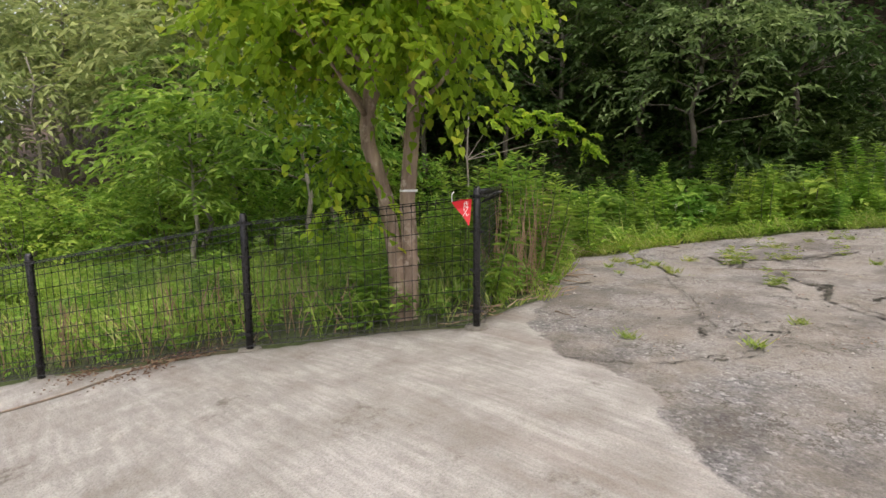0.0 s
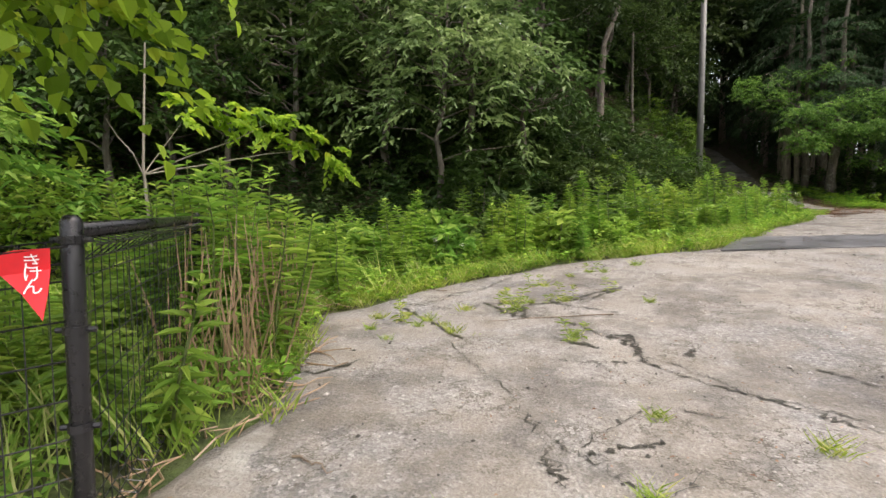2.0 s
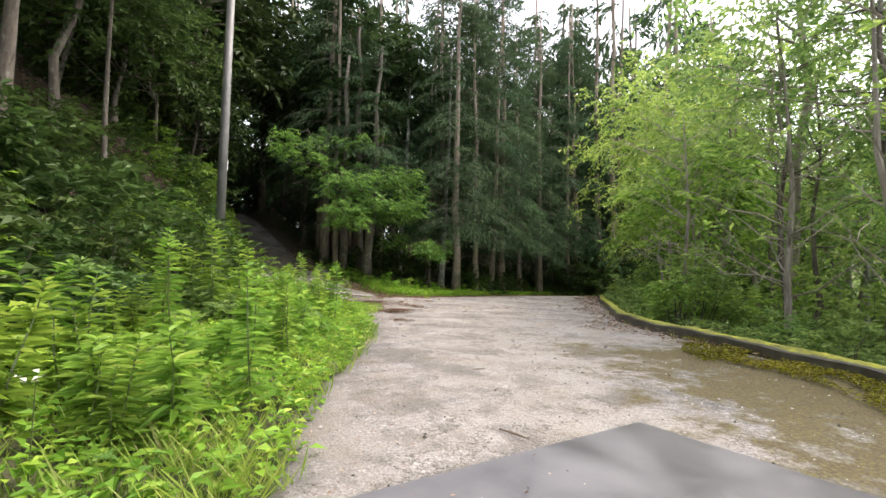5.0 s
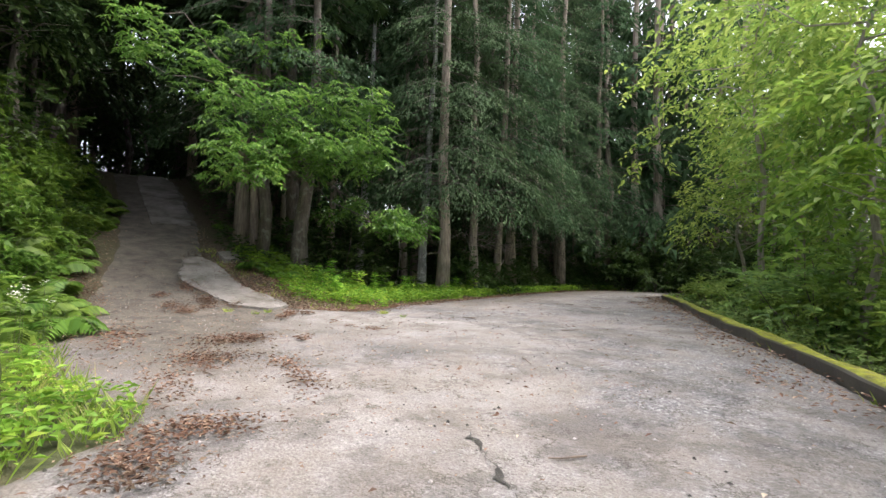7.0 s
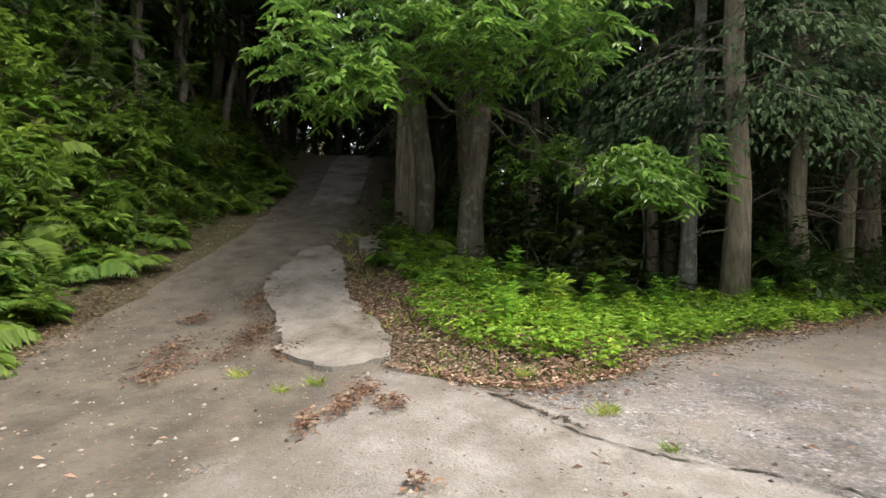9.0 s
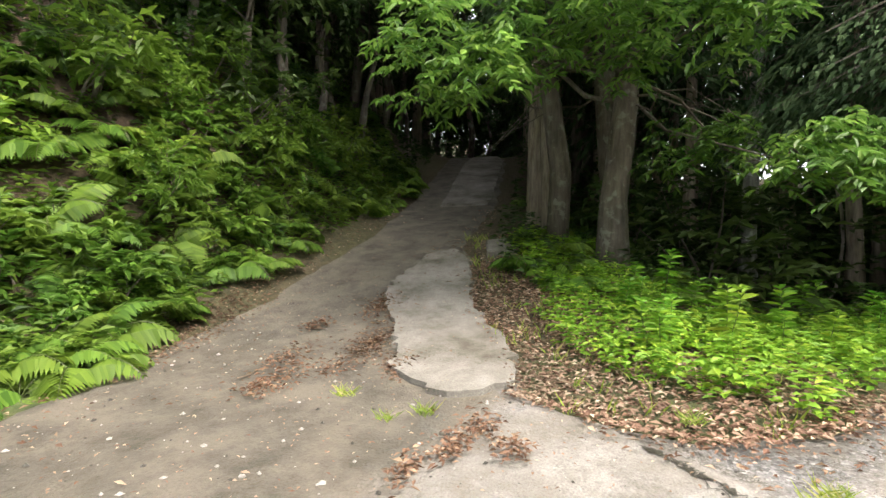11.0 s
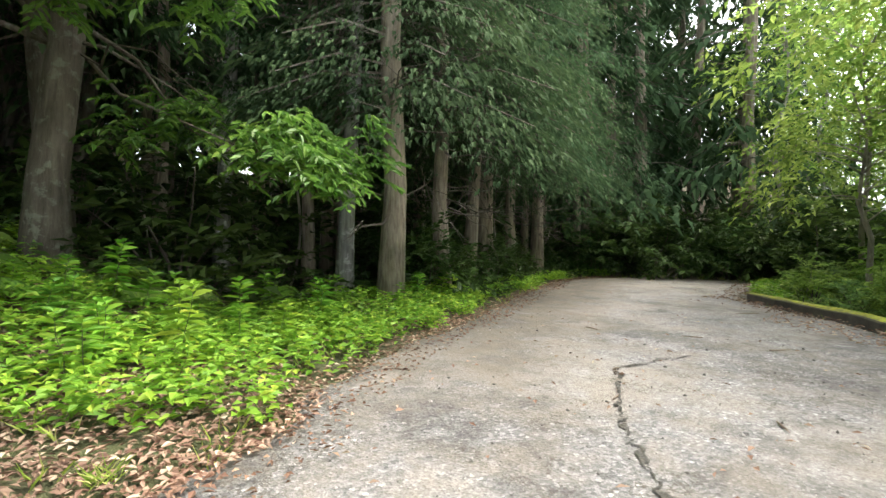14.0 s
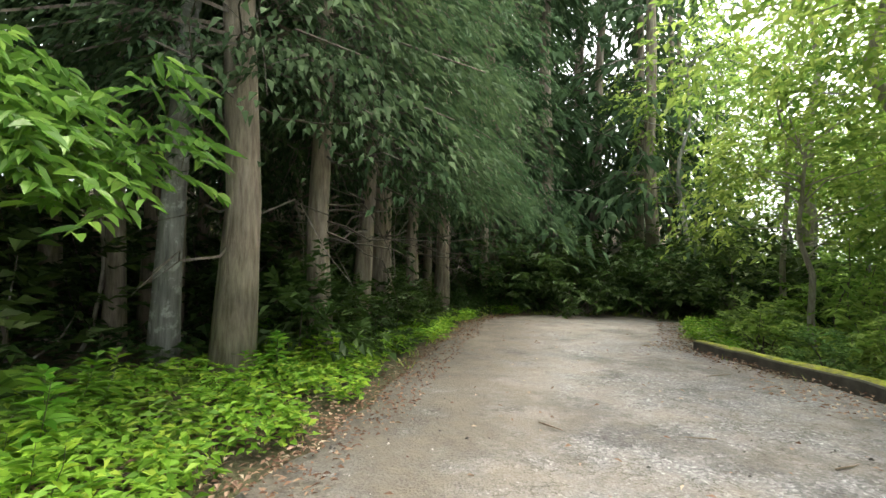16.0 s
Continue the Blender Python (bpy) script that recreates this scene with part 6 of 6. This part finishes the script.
for line, wide in (
        ([(4.36, 0.69), (4.34, 0.55), (4.07, 0.55), (3.98, 0.37), (3.68, 0.18), (3.37, -0.32)], 0.009),
        ([(5.04, 2.18), (4.92, 1.84), (5.14, 1.44), (5.14, 1.07), (4.92, 0.63)], 0.012),
        ([(5.67, 0.57), (5.54, 0.69), (5.36, 0.86), (5.26, 0.92)], 0.016),
        ([(7.4, -0.55), (7.36, -0.91), (7.33, -1.49), (7.38, -2.61)], 0.014),
        ([(7.29, -1.67), (6.91, -1.67)], 0.006),
        ([(3.93, 0.96), (3.91, 0.7), (4.11, 0.42)], 0.007),
        ([(3.03, 0.92), (2.81, 0.67), (2.64, 0.56), (2.42, 0.72)], 0.007),
        ([(4.17, 1.64), (3.36, 1.09), (2.85, 0.89)], 0.006),
        ([(2.03, 1.25), (2.2, 0.91), (2.57, 0.67), (2.92, 0.47)], 0.007),
        ([(3.0, 0.82), (3.41, 0.56), (3.36, 0.21)], 0.006),
        ([(5.01, 2.24), (5.15, 2.0), (5.44, 1.91), (5.56, 1.73), (6.11, 1.54)], 0.018),
        ([(5.13, 1.62), (4.88, 1.38), (4.75, 1.23), (5.05, 1.29), (5.13, 1.13), (5.28, 0.82), (5.6, 0.57)], 0.026),
        ([(4.93, 2.21), (4.66, 1.94), (4.34, 1.66), (4.24, 1.56)], 0.03),
        ([(4.42, 0.69), (4.44, 0.57), (4.29, 0.63), (4.23, 0.55), (4.13, 0.54)], 0.022),
        ([(4.26, 0.91), (4.25, 0.82), (4.18, 0.76)], 0.02),
        ([(4.12, 0.31), (4.23, 0.27)], 0.018),
        ([(4.69, 0.97), (4.38, 0.69), (4.39, 0.57), (4.01, 0.56), (3.74, 0.3), (3.54, 0.04), (3.36, -0.17)], 0.018),
        ([(2.95, 0.8), (3.03, 0.66), (3.09, 0.56)], 0.014), ([(2.89, 0.94), (2.76, 0.86)], 0.014),
        ([(3.52, 2.34), (3.44, 2.09), (3.7, 1.97)], 0.022), ([(4.03, -0.23), (3.84, -0.4)], 0.014)):
    crack(line, 0.7 * wide)


# white wild flowers on the verge and small upright shoots in the paving
heads, stalks = [], []
for c, n in (((13.4, -2.75), 40), ((14.6, -2.6), 60), ((16.0, -2.7), 40), ((9.0, -0.1), 12), ((6.6, 2.4), 10), ((17.2, -2.9), 14)):
    for q in np.array(c) + rng.normal(0, 0.28, (n, 2)):
        if off_road(*q) > 0.1:
            z = g(*q) + rng.uniform(0.28, 0.48)
            a = rng.uniform(0, 6.28, 7)
            heads.append(leaves(np.tile((q[0], q[1], z), (7, 1)) + rng.normal(0, 0.02, (7, 3)), np.stack([np.cos(a), np.sin(a), np.full(7, 0.4)], 1), np.tile((0, 0, 1.0), (7, 1)), 0.028, 0.018))
            stalks.append(tube([(q[0], q[1], g(*q)), (q[0], q[1], z)], [0.003, 0.002], 3))
wild = thing("wild_flowers", "clusters of small white wild flowers on the verge", "flowers", kind="stuff")
part("petals", mesh("petals", *joined(heads), FLOWER), wild, kind="stuff")
part("stalks", mesh("stalks", *joined(stalks), STEM), wild, "thin green stalks", kind="stuff")
spread([weed("small upright weed sprouting from a paving crack", 0.2, LEAF_GRASS, 2, 26, (0.06, 0.011))], [(5.02, 1.34), (5.11, 1.43), (6.3, 0.83), (4.41, 0.89), (4.95, 1.35), (5.55, 0.62), (5.3, 0.95), (5.75, 1.3), (5.2, 1.15), (4.55, 2.0)], "shoots in the paving", (0.8, 1.3))

vine_line = np.array([(-0.9, 3.9), (-0.2, 3.5), (0.31, 3.3), (0.5, 3.3), (0.8, 3.36), (1.05, 3.1)])
vp = smooth_line(vine_line, 24)
whole("dry_vine", mesh("dry_vine", *tube(np.hstack([vp, road_height(vp[:, 0], vp[:, 1])[:, None] + 0.008]), np.full(24, 0.006), 5, 0.2), STICK), "dry brown vine trailing over the concrete", "vine")

# growth that closes the bare soil of the bank and the hill foot
cover("bank_plants", "small leafy plants covering the fern bank", area_spots(2600, (16.4, -3.4, 27, -0.4), lambda x, y: (off(x, y) > 0.2) & (off(x, y) < 2.4)), LEAF_FERN, 6, 0.085, 0.2)
cover("hill_plants", "dark leafy plants covering the foot of the hill", area_spots(4200, (4.5, -2.5, 13, 13), lambda x, y: (-to_line(x, y, HILL_FOOT) > -0.6) & (-to_line(x, y, HILL_FOOT) < 3.2) & (off(x, y) > 1.0)), LEAF_HILL, 6, 0.12, 0.4)
spread([bush("undergrowth", "dark leafy bush at the foot of the wooded hill", 0.7, 0.85, LEAF_HILL, (0.13, 0.06), 24, 4, 7)], scatter(34, (4.5, -1.5, 11, 12), lambda x, y: -0.2 < hill_in(x, y) < 2.4 and off_road(x, y) > 1.3, 0.7), "bushes at the hill foot", (0.8, 1.3))
spread([bush("shrub", "leafy shrub among the bank ferns", 0.34, 0.4, LEAF_FERN, (0.1, 0.045), 14, 4, 7)], scatter(36, (17.0, -3.0, 24, -0.8), lambda x, y: 0.35 < off_road(x, y) < 2.2 and np.hypot(x - 18.05, y + 2.18) > 0.4, 0.35), "shrubs among the ferns", (0.7, 1.3))
liana = np.array([(21.99, -9.04, 0.92), (21.97, -9.18, 1.23), (21.97, -9.25, 1.73), (21.96, -9.22, 2.15), (21.96, -9.14, 2.51), (21.89, -9.12, 2.91), (21.74, -9.04, 3.54)])
whole("vine", mesh("vine", *tube(np.array([[np.interp(k, np.arange(7), liana[:, j]) for j in range(3)] for k in np.linspace(0, 6, 24)]), np.full(24, 0.018), 6, 0.1), BARK_TWIG, True), "bare woody vine hanging among the cypresses", "vine")

for q in (((4.84, 0.67), (4.79, 0.94), (4.73, 1.22), (4.63, 1.47)), ((2.7, 1.72), (2.64, 1.55)), ((17.5, -8.9), (17.42, -8.72))):
    p = smooth_line(np.array(q), 12)
    whole("twig", mesh("twig", *tube(np.hstack([p + rng.normal(0, 0.008, p.shape), road_height(p[:, 0], p[:, 1])[:, None] + 0.011]), np.linspace(0.005, 0.002, 12), 5, 0.15), STICK), "long dry branch lying on the paving", "twig", "fallen twigs")

# grit and small stones too many to count
OCTA = np.array([(1, 0, 0), (-1, 0, 0), (0, 1, 0), (0, -1, 0), (0, 0, 0.7), (0, 0, -0.7)])
OCTA_F = np.array([(0, 2, 4), (2, 1, 4), (1, 3, 4), (3, 0, 4), (2, 0, 5), (1, 2, 5), (3, 1, 5), (0, 3, 5)])


def gravel(label, spots, small, large, material):
    q = np.asarray(spots)
    n = len(q)
    size = small + (large - small) * rng.uniform(0, 1, n) ** 3
    a = rng.uniform(0, 6.28, n)
    shape = OCTA * (rng.uniform(0.6, 1.3, (n, 1, 3)) * size[:, None, None])
    x, y = shape[:, :, 0] * np.cos(a)[:, None] - shape[:, :, 1] * np.sin(a)[:, None], shape[:, :, 0] * np.sin(a)[:, None] + shape[:, :, 1] * np.cos(a)[:, None]
    v = np.stack([x + q[:, :1], y + q[:, 1:], shape[:, :, 2] + (road_height(q[:, 0], q[:, 1]) + size * 0.25)[:, None]], 2)
    f = OCTA_F[None] + np.arange(n)[:, None, None] * 6
    whole("gravel", mesh("gravel", v.reshape(-1, 3), f.reshape(-1, 3), material), label, "gravel", kind="stuff")


gravel("pale stone grit strewn over the worn paving", area_spots(2600, (2.2, -9.5, 19.5, 2.6), lambda x, y: (paved(x, y) > 0.03) & (in_area(x, y, APRON) < -0.03)), 0.003, 0.013, STONE)
gravel("dark earthy crumbs strewn over the worn paving", area_spots(2400, (2.2, -10.5, 20.5, 2.6), lambda x, y: (paved(x, y) > 0.03) & (in_area(x, y, APRON) < -0.03) & (rough(x, y, 1.1) > -0.3)), 0.003, 0.012, CRACK)
gravel("pale stones on the damp track", area_spots(170, (14.5, -5.8, 19, -3.6), lambda x, y: paved(x, y) > 0.05), 0.003, 0.012, STONE)

# dry stalks in the field, dead grass heaped on the verge
dry = []
for x, y in area_spots(170, (-1.6, 2.6, 1.9, 6.6), lambda x, y: (off(x, y) > 0.1) & (off(x, y) < 0.8)):
    z = g(x, y)
    dry.append(tube(bend((x, y, z - 0.02), (x + rng.normal(0, 0.1), y + rng.normal(0, 0.1), z + rng.uniform(0.2, 0.5)), 4, 0.06), [0.004, 0.004, 0.003, 0.002], 4))
whole("dry_stalks", mesh("dry_stalks", *joined(dry), STALK), "dry brown stalks standing in the field grass", "dead stalks", kind="stuff")
heap = []
for x, y in area_spots(260, (4.2, 2.4, 6.0, 3.9), lambda x, y: (off(x, y) > 0.05) & (off(x, y) < 0.75)):
    a, L = rng.normal(0.4, 0.5), rng.uniform(0.15, 0.45)
    z = g(x, y) + rng.uniform(0.02, 0.13)
    p = np.array([(x, y, z), (x + 0.5 * L * math.cos(a), y + 0.5 * L * math.sin(a), z + rng.uniform(0.02, 0.06)), (x + L * math.cos(a), y + L * math.sin(a), z - 0.04)])
    heap.append(tube(p, [0.0025, 0.003, 0.0015], 3))
whole("dead_grass", mesh("dead_grass", *joined(heap), STALK), "matted dead grass lying over the verge", "dead grass", kind="stuff")
blades("feathery_grass", "fine light green grass at the paving edge", area_spots(900, (3.9, -1.2, 9.0, 3.2), lambda x, y: (off(x, y) > -0.02) & (off(x, y) < 0.45) & (rough(x, y, 1.7) > -0.1)), 9, 0.2, 0.006, LEAF_GRASS, 0.6)
blades("crack_grass", "sparse grass rooted along the paving cracks", np.concatenate([smooth_line(q, 60) + rng.normal(0, 0.02, (60, 2)) for q in (((4.9, 2.2), (4.75, 1.9), (5.1, 1.4), (5.2, 1.0)), ((5.7, 1.5), (6.3, 0.9), (6.5, 0.5)), ((4.3, 1.5), (4.6, 2.3)))]), 3, 0.08, 0.005, LEAF_GRASS, 0.9)
# bring the plan to true size
for ob in scene.objects:
    if ob.parent is None and ob.type not in {"CAMERA", "LIGHT"}:
        ob.matrix_basis = Matrix.Scale(UNIT, 4) @ ob.matrix_basis
